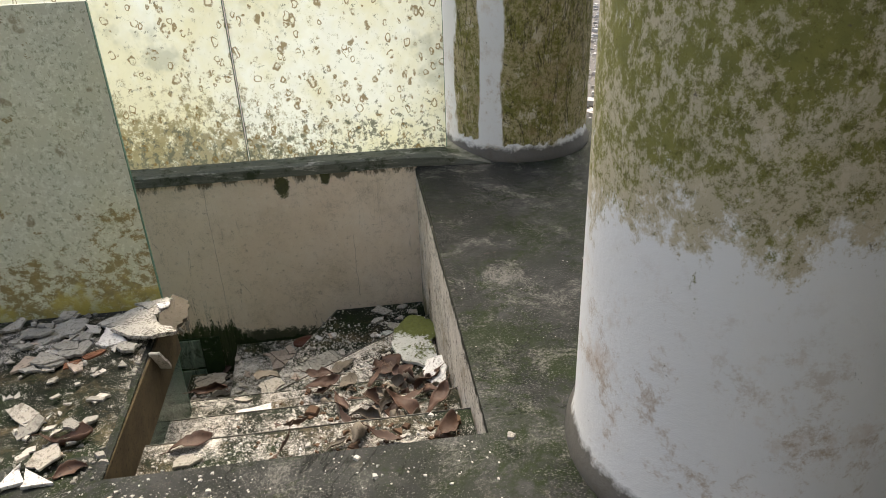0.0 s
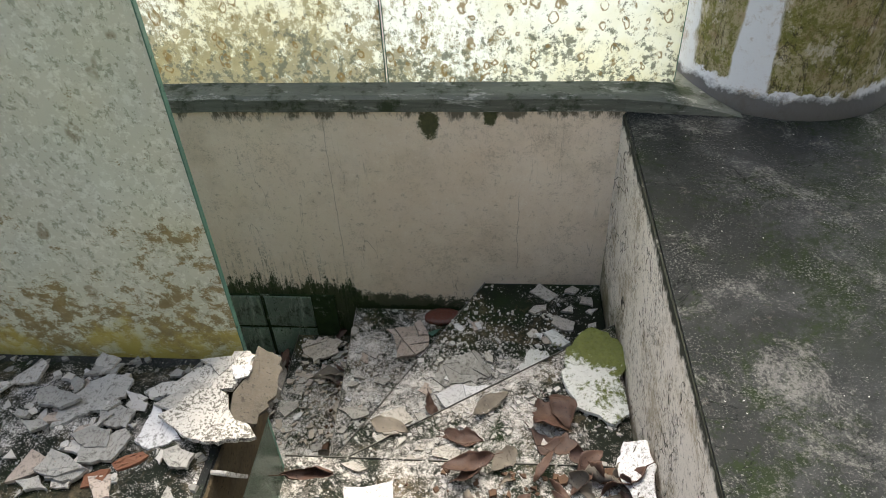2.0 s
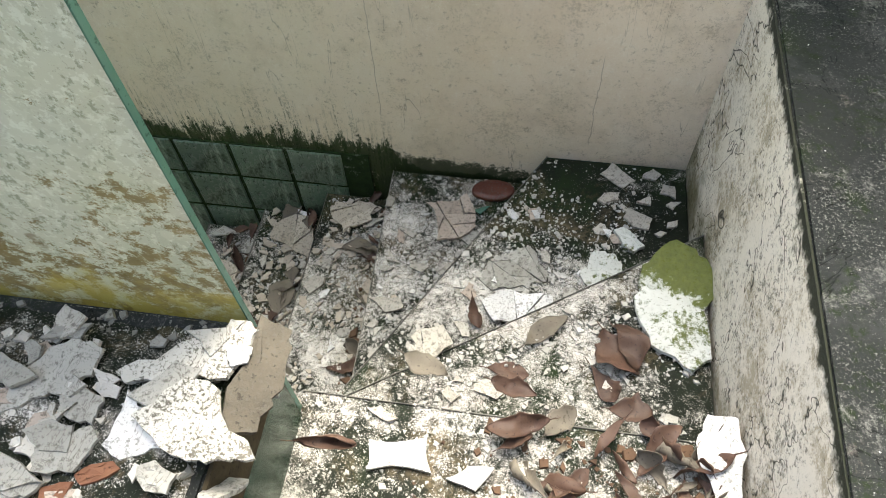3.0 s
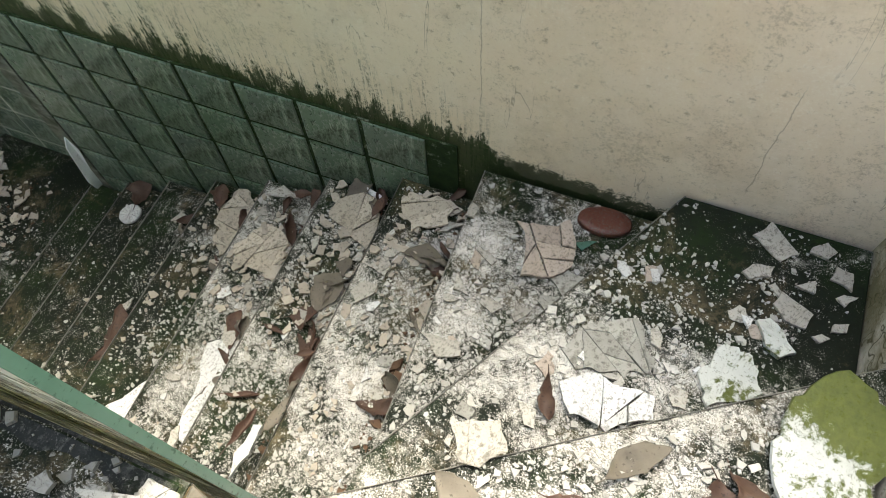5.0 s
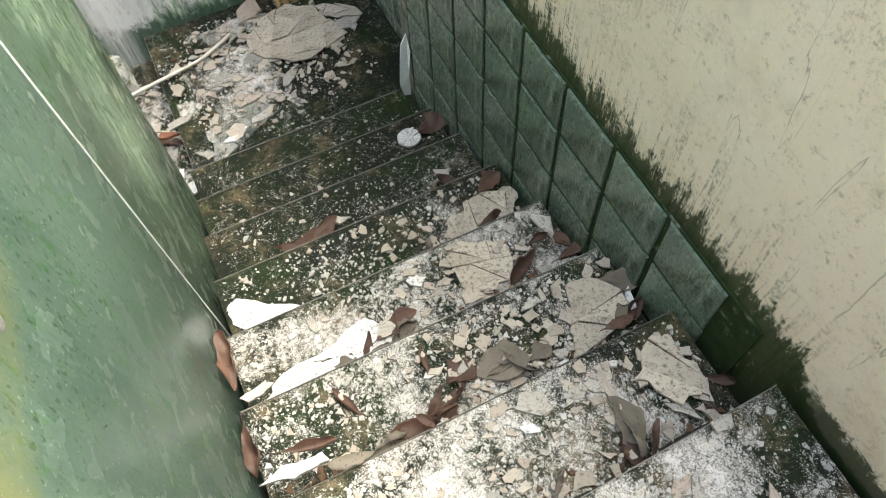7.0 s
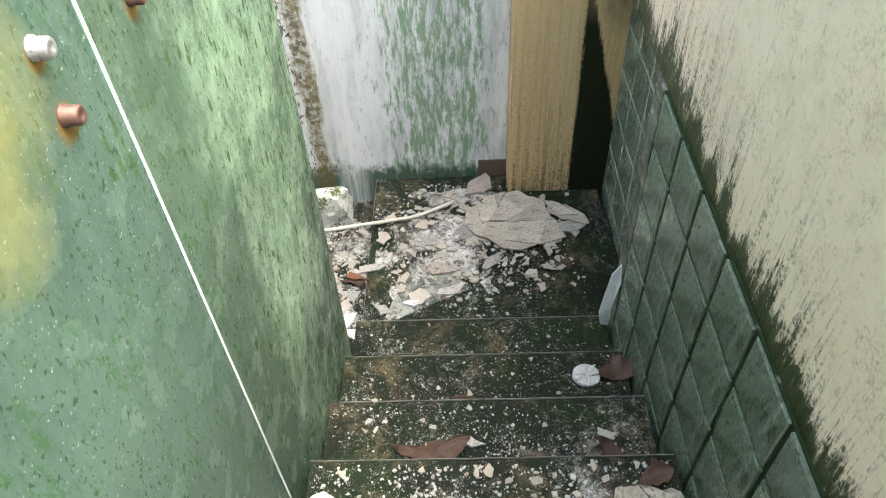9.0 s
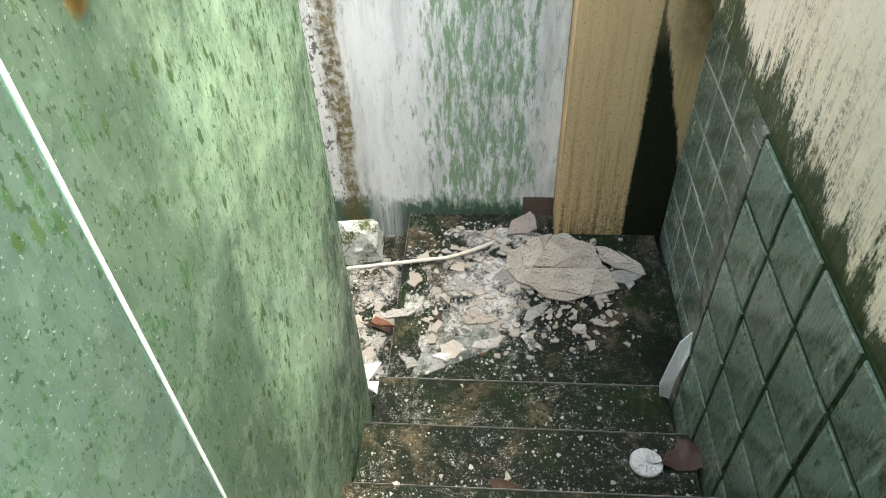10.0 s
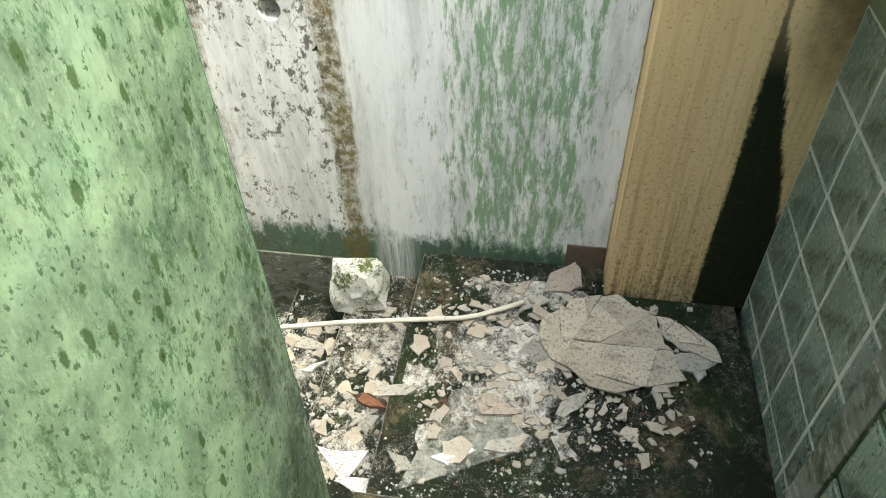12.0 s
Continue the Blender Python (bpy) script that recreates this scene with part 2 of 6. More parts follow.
def tread_stone(name, dust):
    n = Nodes(name)
    x, y = n.axis(0), n.axis(1)
    base = n.mix(n.noise(6, 6, 0.75), (0.004, 0.006, 0.004), (0.020, 0.024, 0.015))
    base = n.mix(n.maths("MULTIPLY", n.ramp(n.noise(2.6, 5, 0.7), (0.46, 0.0), (0.62, 1.0)), 0.7), base, (0.016, 0.030, 0.008))
    base = n.mix(n.maths("MULTIPLY", n.ramp(n.noise(4.1, 7, 0.78, warp=0.4), (0.52, 0.0), (0.66, 1.0)), 0.6), base, (0.19, 0.145, 0.085))
    # lime fell thickest along the middle of the flight
    heart = n.maths("MULTIPLY", n.maths("MULTIPLY", n.span(y, 3.42, 3.12), n.maths("MAXIMUM", n.span(y, 2.25, 2.75, 0.0, 1.0), n.span(x, -0.6, -0.4, 0.0, 0.85))), n.maths("MULTIPLY", n.span(x, -2.6, -1.2, 0.15, 1.0), n.span(x, 0.6, 0.1, 0.3, 1.0)))
    drift = n.maths("ADD", n.maths("MULTIPLY", n.noise(3.1, 5, 0.65, warp=0.5), 0.6), n.maths("MULTIPLY", n.noise(13, 7, 0.8), 0.4))
    drift = n.maths("ADD", drift, n.maths("MULTIPLY", heart, 0.042))
    wet = n.maths("MULTIPLY", n.span(x, -0.15, 0.15), n.span(y, 2.85, 3.08))
    drift = n.maths("SUBTRACT", drift, n.maths("MULTIPLY", wet, 0.10))
    powder = n.ramp(drift, (0.54 - dust, 0.0), (0.64 - dust, 1.0))
    patchy = n.span(n.noise(48, 9, 0.92), 0.44, 0.58, 0.10, 0.95)
    base = n.mix(n.maths("MULTIPLY", powder, patchy), base, n.mix(n.noise(9, 6, 0.75), (0.30, 0.26, 0.21), (0.70, 0.68, 0.65)))
    grain = n.maths("ADD", n.maths("MULTIPLY", n.noise(260, 4, 0.8), 0.6), n.maths("MULTIPLY", n.noise(31, 7, 0.85), 0.4))
    grit = n.ramp(n.maths("ADD", grain, n.maths("MULTIPLY", n.span(drift, 0.40, 0.66), 0.14 + dust)), (0.60, 0.0), (0.645, 1.0))
    base = n.mix(grit, base, n.mix(n.noise(40, 3), (0.38, 0.34, 0.27), (0.78, 0.77, 0.75)))
    black = n.ramp(n.noise(55, 7, 0.88), (0.53, 0.0), (0.57, 0.9))
    base = n.mix(n.maths("MULTIPLY", black, n.span(powder, 0, 1, 0.95, 0.5)), base, (0.010, 0.012, 0.007))
    n.bump(n.maths("ADD", n.maths("MULTIPLY", n.noise(90, 5, 0.75), 0.5), n.maths("MULTIPLY", grit, 0.4)), 0.5, 0.006)
    return n.done(base, n.span(powder, 0, 1, 0.6, 0.95), 0.1)


def white_peeling():
    n = Nodes("white_paint_streaked_with_algae")
    y, z = n.axis(1), n.axis(2)
    base = n.mix(n.noise(2.0, 5), (0.74, 0.75, 0.72), (0.87, 0.88, 0.86))
    grey = n.ramp(n.noise(1.0, 6, 0.75, n.scaled(7, 7, 1.5)), (0.44, 0.0), (0.66, 0.75))
    base = n.mix(grey, base, (0.42, 0.44, 0.42))
    base = n.mix(n.maths("MULTIPLY", n.ramp(n.noise(1.0, 7, 0.8, n.scaled(30, 30, 9)), (0.56, 0.0), (0.64, 1.0)), 0.55), base, (0.20, 0.20, 0.17))
    band = n.maths("MULTIPLY", n.span(y, 2.20, 2.45), n.span(y, 3.0, 2.80))
    run = n.ramp(n.maths("ADD", n.maths("MULTIPLY", n.noise(1.0, 7, 0.78, n.scaled(24, 24, 5.5)), 0.8), n.maths("MULTIPLY", band, 0.15)), (0.50, 0.0), (0.58, 0.8))
    base = n.mix(run, base, n.mix(n.noise(14, 7, 0.8), (0.04, 0.15, 0.035), (0.26, 0.42, 0.20)))
    foot = n.ramp(n.maths("ADD", n.span(z, -2.38, -2.0, 0.62, 0.0), n.maths("MULTIPLY", n.noise(1.0, 5, 0.75, n.scaled(16, 16, 9)), 0.62)), (0.74, 0.0), (0.86, 0.95))
    base = n.mix(foot, base, n.mix(n.noise(22, 7, 0.8), (0.015, 0.028, 0.014), (0.10, 0.20, 0.12)))
    # flaked, rusty strips with black specks
    strip = n.maths("MULTIPLY", n.span(y, 1.83, 1.92, 0.0, 1.0), n.span(y, 2.02, 1.96))
    left = n.span(y, 1.60, 1.45, 0.0, 0.6)
    both = n.maths("ADD", strip, left)
    ochre = n.ramp(n.maths("ADD", n.maths("MULTIPLY", n.noise(1.0, 6, 0.75, n.scaled(8, 8, 2.2)), 0.6), n.maths("MULTIPLY", both, 0.26)), (0.43, 0.0), (0.52, 0.95))
    base = n.mix(n.maths("MULTIPLY", ochre, n.span(n.noise(28, 7, 0.82), 0.42, 0.54, 0.35, 1.0)), base, n.mix(n.noise(16, 5), (0.05, 0.036, 0.008), (0.26, 0.20, 0.055)))
    north = n.span(y, 2.05, 1.9, 0.0, 1.0)
    pale = n.maths("MULTIPLY", n.span(y, 2.00, 2.07), n.span(y, 2.22, 2.12))
    base = n.mix(n.maths("MULTIPLY", pale, n.span(n.noise(1.0, 6, 0.75, n.scaled(40, 40, 2)), 0.35, 0.6, 0.9, 0.2)), base, (0.86, 0.87, 0.85))
    flake = n.ramp(n.maths("ADD", n.maths("MULTIPLY", n.noise(24, 7, 0.8, n.scaled(1, 1, 0.7)), 0.75), n.maths("MULTIPLY", n.maths("MULTIPLY", north, n.span(n.noise(3.5, 4), 0.35, 0.6, 0.45, 1.3)), 0.12)), (0.515, 0.0), (0.545, 0.9))
    base = n.mix(flake, base, n.mix(n.noise(25, 4), (0.03, 0.035, 0.035), (0.16, 0.15, 0.11)))
    n.bump(n.maths("SUBTRACT", n.noise(40, 5, 0.7), n.maths("MULTIPLY", flake, 0.5)), 0.35, 0.006)
    return n.done(base, 0.75, 0.3)


def tan_board():
    n = Nodes("tan_plaster_with_black_runoff")
    y, z = n.axis(1), n.axis(2)
    base = n.mix(n.noise(1.0, 5, 0.6, n.scaled(5, 5, 0.8)), (0.57, 0.40, 0.19), (0.75, 0.57, 0.32))
    base = n.mix(n.maths("MULTIPLY", n.ramp(n.noise(90, 3), (0.58, 0.0), (0.7, 1.0)), 0.5), base, (0.16, 0.10, 0.04))
    brown = n.ramp(n.noise(1.0, 7, 0.8, n.scaled(26, 26, 0.9)), (0.48, 0.0), (0.66, 0.6))
    base = n.mix(n.maths("MULTIPLY", brown, n.span(z, -1.0, -2.1, 0.25, 1.0)), base, (0.17, 0.11, 0.035))
    # olive grime by the corner, one clean patch, and a black run that widens downwards
    grime = n.maths("MULTIPLY", n.span(y, 3.38, 3.45), n.span(n.noise(5, 6, 0.75), 0.38, 0.6, 0.25, 0.8))
    base = n.mix(n.maths("MULTIPLY", grime, n.span(z, -1.45, -1.2)), base, (0.17, 0.13, 0.065))
    fray = n.maths("ADD", n.maths("MULTIPLY", n.noise(1.0, 7, 0.8, n.scaled(42, 42, 1.3)), 0.55), n.maths("MULTIPLY", n.noise(50, 7, 0.88), 0.45))
    inner = n.tree.nodes.new("ShaderNodeMath")
    inner.operation = "SUBTRACT"
    n.put(inner.inputs[0], n.span(z, -1.15, -2.08, 3.365, 3.60)), n.put(inner.inputs[1], y)
    outer = n.node("ShaderNodeMath")
    outer.operation = "SUBTRACT"
    n.put(outer.inputs[0], y)
    outer.inputs[1].default_value = 3.335
    near = n.maths("MINIMUM", inner.outputs[0], outer.outputs[0])
    black = n.ramp(n.maths("ADD", n.span(near, -0.05, 0.05, -0.15, 0.45), n.maths("MULTIPLY", fray, 0.7)), (0.50, 0.0), (0.58, 1.0))
    foot = n.ramp(n.maths("ADD", n.span(z, -1.75, -2.40, 0.0, 0.15), n.maths("MULTIPLY", fray, 0.8)), (0.51, 0.0), (0.60, 0.85))
    black = n.maths("MAXIMUM", n.maths("MULTIPLY", black, n.span(z, -0.9, -1.35, 0.35, 1.0)), foot)
    base = n.mix(black, base, n.mix(n.noise(30, 5, 0.8), (0.003, 0.004, 0.002), (0.020, 0.026, 0.006)))
    speck = n.ramp(n.noise(60, 7, 0.85), (0.56, 0.0), (0.60, 0.9))
    base = n.mix(n.maths("MULTIPLY", speck, n.span(z, -1.3, -2.2, 0.1, 0.9)), base, (0.05, 0.045, 0.015))
    n.bump(n.noise(70, 4, 0.7), 0.25, 0.003)
    return n.done(base, 0.75, 0.25)


def column_paint(name, low, high, banded):
    n = Nodes(name)
    z = n.axis(2)
    base = n.mix(n.noise(1.8, 5), (0.70, 0.70, 0.69), (0.82, 0.82, 0.81))
    base = n.mix(n.maths("MULTIPLY", n.ramp(n.noise(3.0, 7, 0.75, n.scaled(1, 1, 0.8)), (0.56, 0.0), (0.70, 1.0)), 0.6), base, (0.46, 0.31, 0.18))
    wet = n.span(n.maths("MULTIPLY_ADD", n.noise(2.2, 4), 0.5, z), low + 0.25, high + 0.25)
    if banded:
        across = n.maths("MULTIPLY_ADD", n.noise(1.0, 5, 0.6, n.scaled(4, 4, 1.2)), 0.14, n.axis(0))
        first = n.maths("MULTIPLY", n.span(across, 0.925, 0.935), n.span(across, 1.055, 1.045))
        patch = n.maths("ADD", first, n.span(across, 1.155, 1.165))
        patch = n.maths("MULTIPLY", patch, n.ramp(n.maths("ADD", n.span(z, 0.04, 0.30, 0.0, 0.5), n.maths("MULTIPLY", n.noise(6, 5, 0.7), 0.35)), (0.27, 0.0), (0.29, 1.0)))
        tan = patch
    else:
        patch = n.maths("ADD", n.maths("MULTIPLY", wet, 0.30), n.maths("ADD", n.maths("MULTIPLY", n.noise(3.2, 8, 0.8, n.scaled(1, 1, 0.7)), 0.5), n.maths("MULTIPLY", n.noise(26, 6, 0.8), 0.25)))
        tan = n.ramp(patch, (0.565, 0.0), (0.605, 0.8))
    base = n.mix(tan, base, n.mix(n.noise(9, 6, 0.75), (0.28, 0.22, 0.09), (0.56, 0.48, 0.30)))
    speck = n.maths("ADD", n.maths("MULTIPLY", n.noise(6.5, 8, 0.82, n.scaled(1, 1, 0.8)), 0.45), n.maths("MULTIPLY", n.noise(34, 7, 0.85, n.scaled(1, 1, 0.85)), 0.55))
    if banded:
        moss = n.maths("MULTIPLY", tan, n.ramp(speck, (0.46, 0.0), (0.54, 0.9)))
    else:
        moss = n.ramp(n.maths("ADD", n.maths("MULTIPLY", wet, 0.22), n.maths("MULTIPLY", speck, 0.75)), (0.56, 0.0), (0.60, 0.9))
    base = n.mix(moss, base, n.mix(n.noise(18, 5, 0.7), (0.045, 0.053, 0.007), (0.27, 0.26, 0.045)))
    lichen = n.ramp(n.noise(48, 7, 0.85), (0.54, 0.0), (0.58, 0.9))
    base = n.mix(n.maths("MULTIPLY", lichen, tan), base, n.mix(n.noise(12, 4), (0.045, 0.045, 0.010), (0.17, 0.145, 0.03)))
    bare = n.ramp(n.noise(1.0, 8, 0.82, n.scaled(11, 11, 7)), (0.56, 0.0), (0.60, 0.85))
    base = n.mix(n.maths("MULTIPLY", bare, tan), base, n.mix(n.noise(9, 5), (0.42, 0.33, 0.18), (0.74, 0.70, 0.60)))
    smudge = n.maths("MULTIPLY", n.span(z, 0.75, 0.35), n.ramp(n.noise(5.5, 9, 0.88), (0.53, 0.0), (0.62, 0.7)))
    base = n.mix(smudge, base, (0.36, 0.25, 0.14))
    if banded:
        rim = n.ramp(n.noise(1.0, 6, 0.7, n.scaled(7, 7, 1.6), 0.8), (0.485, 0.0), (0.5, 0.9), (0.515, 0.0))
        base = n.mix(n.maths("MULTIPLY", rim, tan), base, (0.045, 0.035, 0.015))
    nick = n.ramp(n.noise(1.0, 5, 0.75, n.scaled(20, 20, 14)), (0.68, 0.0), (0.72, 0.9))
    base = n.mix(nick, base, (0.12, 0.10, 0.07))
    collar = n.ramp(n.maths("ADD", n.span(z, 0.13, 0.0, 0.0, 0.75), n.maths("MULTIPLY", n.noise(14, 5, 0.75), 0.5)), (0.52, 0.0), (0.66, 0.95))
    base = n.mix(collar, base, (0.07, 0.065, 0.055))
    n.bump(n.maths("ADD", n.noise(45, 5, 0.7), n.maths("MULTIPLY", moss, 0.6)), 0.35, 0.006)
    return n.done(base, n.span(moss, 0, 1, 0.55, 0.95), 0.35)


def glass_film(n, film, cover, glow_share):
    """Light passes the clean parts of the glass and glows through the film of dirt."""
    clean = n.node("ShaderNodeBsdfTransparent", Color=(0.80, 0.88, 0.82))
    front = n.node("ShaderNodeBsdfDiffuse", Color=film)
    glow = n.node("ShaderNodeBsdfTranslucent", Color=film)
    dirt = n.node("ShaderNodeMixShader", Fac=glow_share)
    n.put(dirt.inputs[1], front.outputs[0]), n.put(dirt.inputs[2], glow.outputs[0])
    body = n.node("ShaderNodeMixShader", Fac=cover)
    n.put(body.inputs[1], clean.outputs[0]), n.put(body.inputs[2], dirt.outputs[0])
    shine = n.node("ShaderNodeBsdfGlossy", Roughness=n.span(n.noise(8, 4), 0.3, 0.7, 0.12, 0.35))
    fres = n.node("ShaderNodeFresnel", IOR=1.4)
    top = n.node("ShaderNodeMixShader", Fac=n.maths("MULTIPLY", fres.outputs[0], 0.6))
    n.put(top.inputs[1], body.outputs[0]), n.put(top.inputs[2], shine.outputs[0])
    n.put(n.output.inputs["Surface"], top.outputs[0])
    return n.material


def drops(n, scale, keep, size):
    """Dried drops: brown rings of uneven size."""
    wob = n.node("ShaderNodeVectorMath")
    wob.operation = "ADD"
    shake = n.node("ShaderNodeTexNoise", Scale=26.0, Detail=2.0)
    n.put(shake.inputs["Vector"], n.place)
    small = n.node("ShaderNodeVectorMath")
    small.operation = "SCALE"
    n.put(small.inputs[0], shake.outputs["Color"])
    small.inputs["Scale"].default_value = 0.035
    n.put(wob.inputs[0], n.scaled(1, 0.02, 0.72)), n.put(wob.inputs[1], small.outputs[0])
    dist = n.cells(scale, wob.outputs[0])
    tone = n.node("ShaderNodeSeparateColor")
    n.put(tone.inputs[0], n.cells(scale, wob.outputs[0], out="Color"))
    reach = n.span(tone.outputs[0], 0, 1, size * 0.35, size)
    off = n.maths("ABSOLUTE", n.node("ShaderNodeMath").outputs[0])
    d = n.tree.nodes.new("ShaderNodeMath")
    d.operation = "SUBTRACT"
    n.put(d.inputs[0], dist), n.put(d.inputs[1], reach)
    n.put(off.node.inputs[0], d.outputs[0])
    ring = n.span(off, 0.03, 0.085, 1.0, 0.0)
    kept = n.ramp(tone.outputs[1], (keep - 0.02, 0.0), (keep, 1.0))
    patchy = n.ramp(n.noise(24, 4, 0.75), (0.36, 0.0), (0.48, 1.0))
    return n.maths("MULTIPLY", n.maths("MULTIPLY", ring, kept), patchy)


def facade_glass():
    n = Nodes("stained_white_facade_glass")
    z = n.axis(2)
    film = n.mix(n.ramp(n.noise(1.4, 5, 0.7), (0.42, 0.0), (0.6, 1.0)), (0.86, 0.82, 0.66), (0.95, 0.95, 0.93))
    film = n.mix(n.maths("MULTIPLY", n.ramp(n.noise(2.2, 5, 0.7), (0.56, 0.0), (0.66, 1.0)), 0.55), film, (0.42, 0.43, 0.36))
    low = n.span(z, 0.08, 0.62, 1.0, 0.0)
    west = n.span(n.axis(0), 0.35, -0.5, 0.15, 1.0)
    mould = n.ramp(n.maths("ADD", n.maths("MULTIPLY", n.noise(24, 8, 0.84, n.scaled(1, 1, 0.8)), 0.8), n.maths("MULTIPLY", n.maths("MULTIPLY", low, west), 0.18)), (0.465, 0.0), (0.53, 1.0))
    film = n.mix(n.maths("MULTIPLY", mould, 0.8), film, n.mix(n.noise(12, 5), (0.10, 0.075, 0.03), (0.36, 0.27, 0.10)))
    grey = n.ramp(n.maths("ADD", n.noise(26, 6, 0.8), n.maths("MULTIPLY", n.span(z, 0.07, 0.40, 1.0, 0.0), 0.12)), (0.60, 0.0), (0.65, 0.9))
    film = n.mix(grey, film, (0.14, 0.14, 0.11))
    rings = n.maths("ADD", drops(n, 13.0, 0.30, 0.32), drops(n, 22.0, 0.55, 0.34))
    film = n.mix(n.maths("MULTIPLY", rings, 0.85), film, (0.22, 0.14, 0.05))
    n.put(n.bsdf.inputs["Base Color"], film)
    cover = n.span(n.noise(3.2, 6, 0.7), 0.3, 0.7, 0.86, 0.99)
    return glass_film(n, film, cover, 0.82)


def clean_glass():
    n = Nodes("clean_back_of_glass")
    return glass_film(n, (0.7, 0.72, 0.68), n.span(n.noise(4, 4), 0.3, 0.7, 0.02, 0.15), 0.6)


def guard_glass_front():
    n = Nodes("grey_dirt_on_green_glass")
    z = n.axis(2)
    film = n.mix(n.noise(2.2, 6, 0.7), (0.46, 0.45, 0.385), (0.66, 0.645, 0.57))
    film = n.mix(n.maths("MULTIPLY", n.ramp(n.noise(80, 4, 0.7), (0.52, 0.0), (0.60, 1.0)), 0.55), film, (0.76, 0.76, 0.70))
    film = n.mix(n.maths("MULTIPLY", n.ramp(n.noise(70, 4, 0.7, n.scaled(1.1, 1, 0.9)), (0.55, 0.0), (0.62, 1.0)), 0.6), film, (0.20, 0.20, 0.14))
    low = n.span(z, 0.0, 0.55, 1.0, 0.0)
    rust = n.ramp(n.maths("ADD", n.maths("MULTIPLY", n.noise(20, 8, 0.85, n.scaled(1, 1, 1.3)), 0.85), n.maths("ADD", n.maths("MULTIPLY", low, 0.10), n.span(n.noise(3.0, 5, 0.7), 0.40, 0.66, -0.04, 0.12))), (0.53, 0.0), (0.57, 1.0))
    film = n.mix(n.maths("MULTIPLY", rust, 0.85), film, n.mix(n.noise(20, 4), (0.07, 0.042, 0.012), (0.29, 0.18, 0.045)))
    yellow = n.ramp(n.maths("ADD", n.maths("MULTIPLY", n.noise(5, 5, 0.7), 0.7), n.span(z, 0.02, 0.25, 0.24, 0.0)), (0.51, 0.0), (0.62, 0.85))
    film = n.mix(yellow, film, n.mix(n.noise(15, 5), (0.28, 0.20, 0.04), (0.56, 0.47, 0.14)))
    film = n.mix(n.maths("MULTIPLY", drops(n, 11.0, 0.75, 0.24), 0.6), film, (0.16, 0.10, 0.04))
    return glass_film(n, film, n.span(n.noise(2.0, 5, 0.7), 0.3, 0.7, 0.86, 0.97), 0.20)


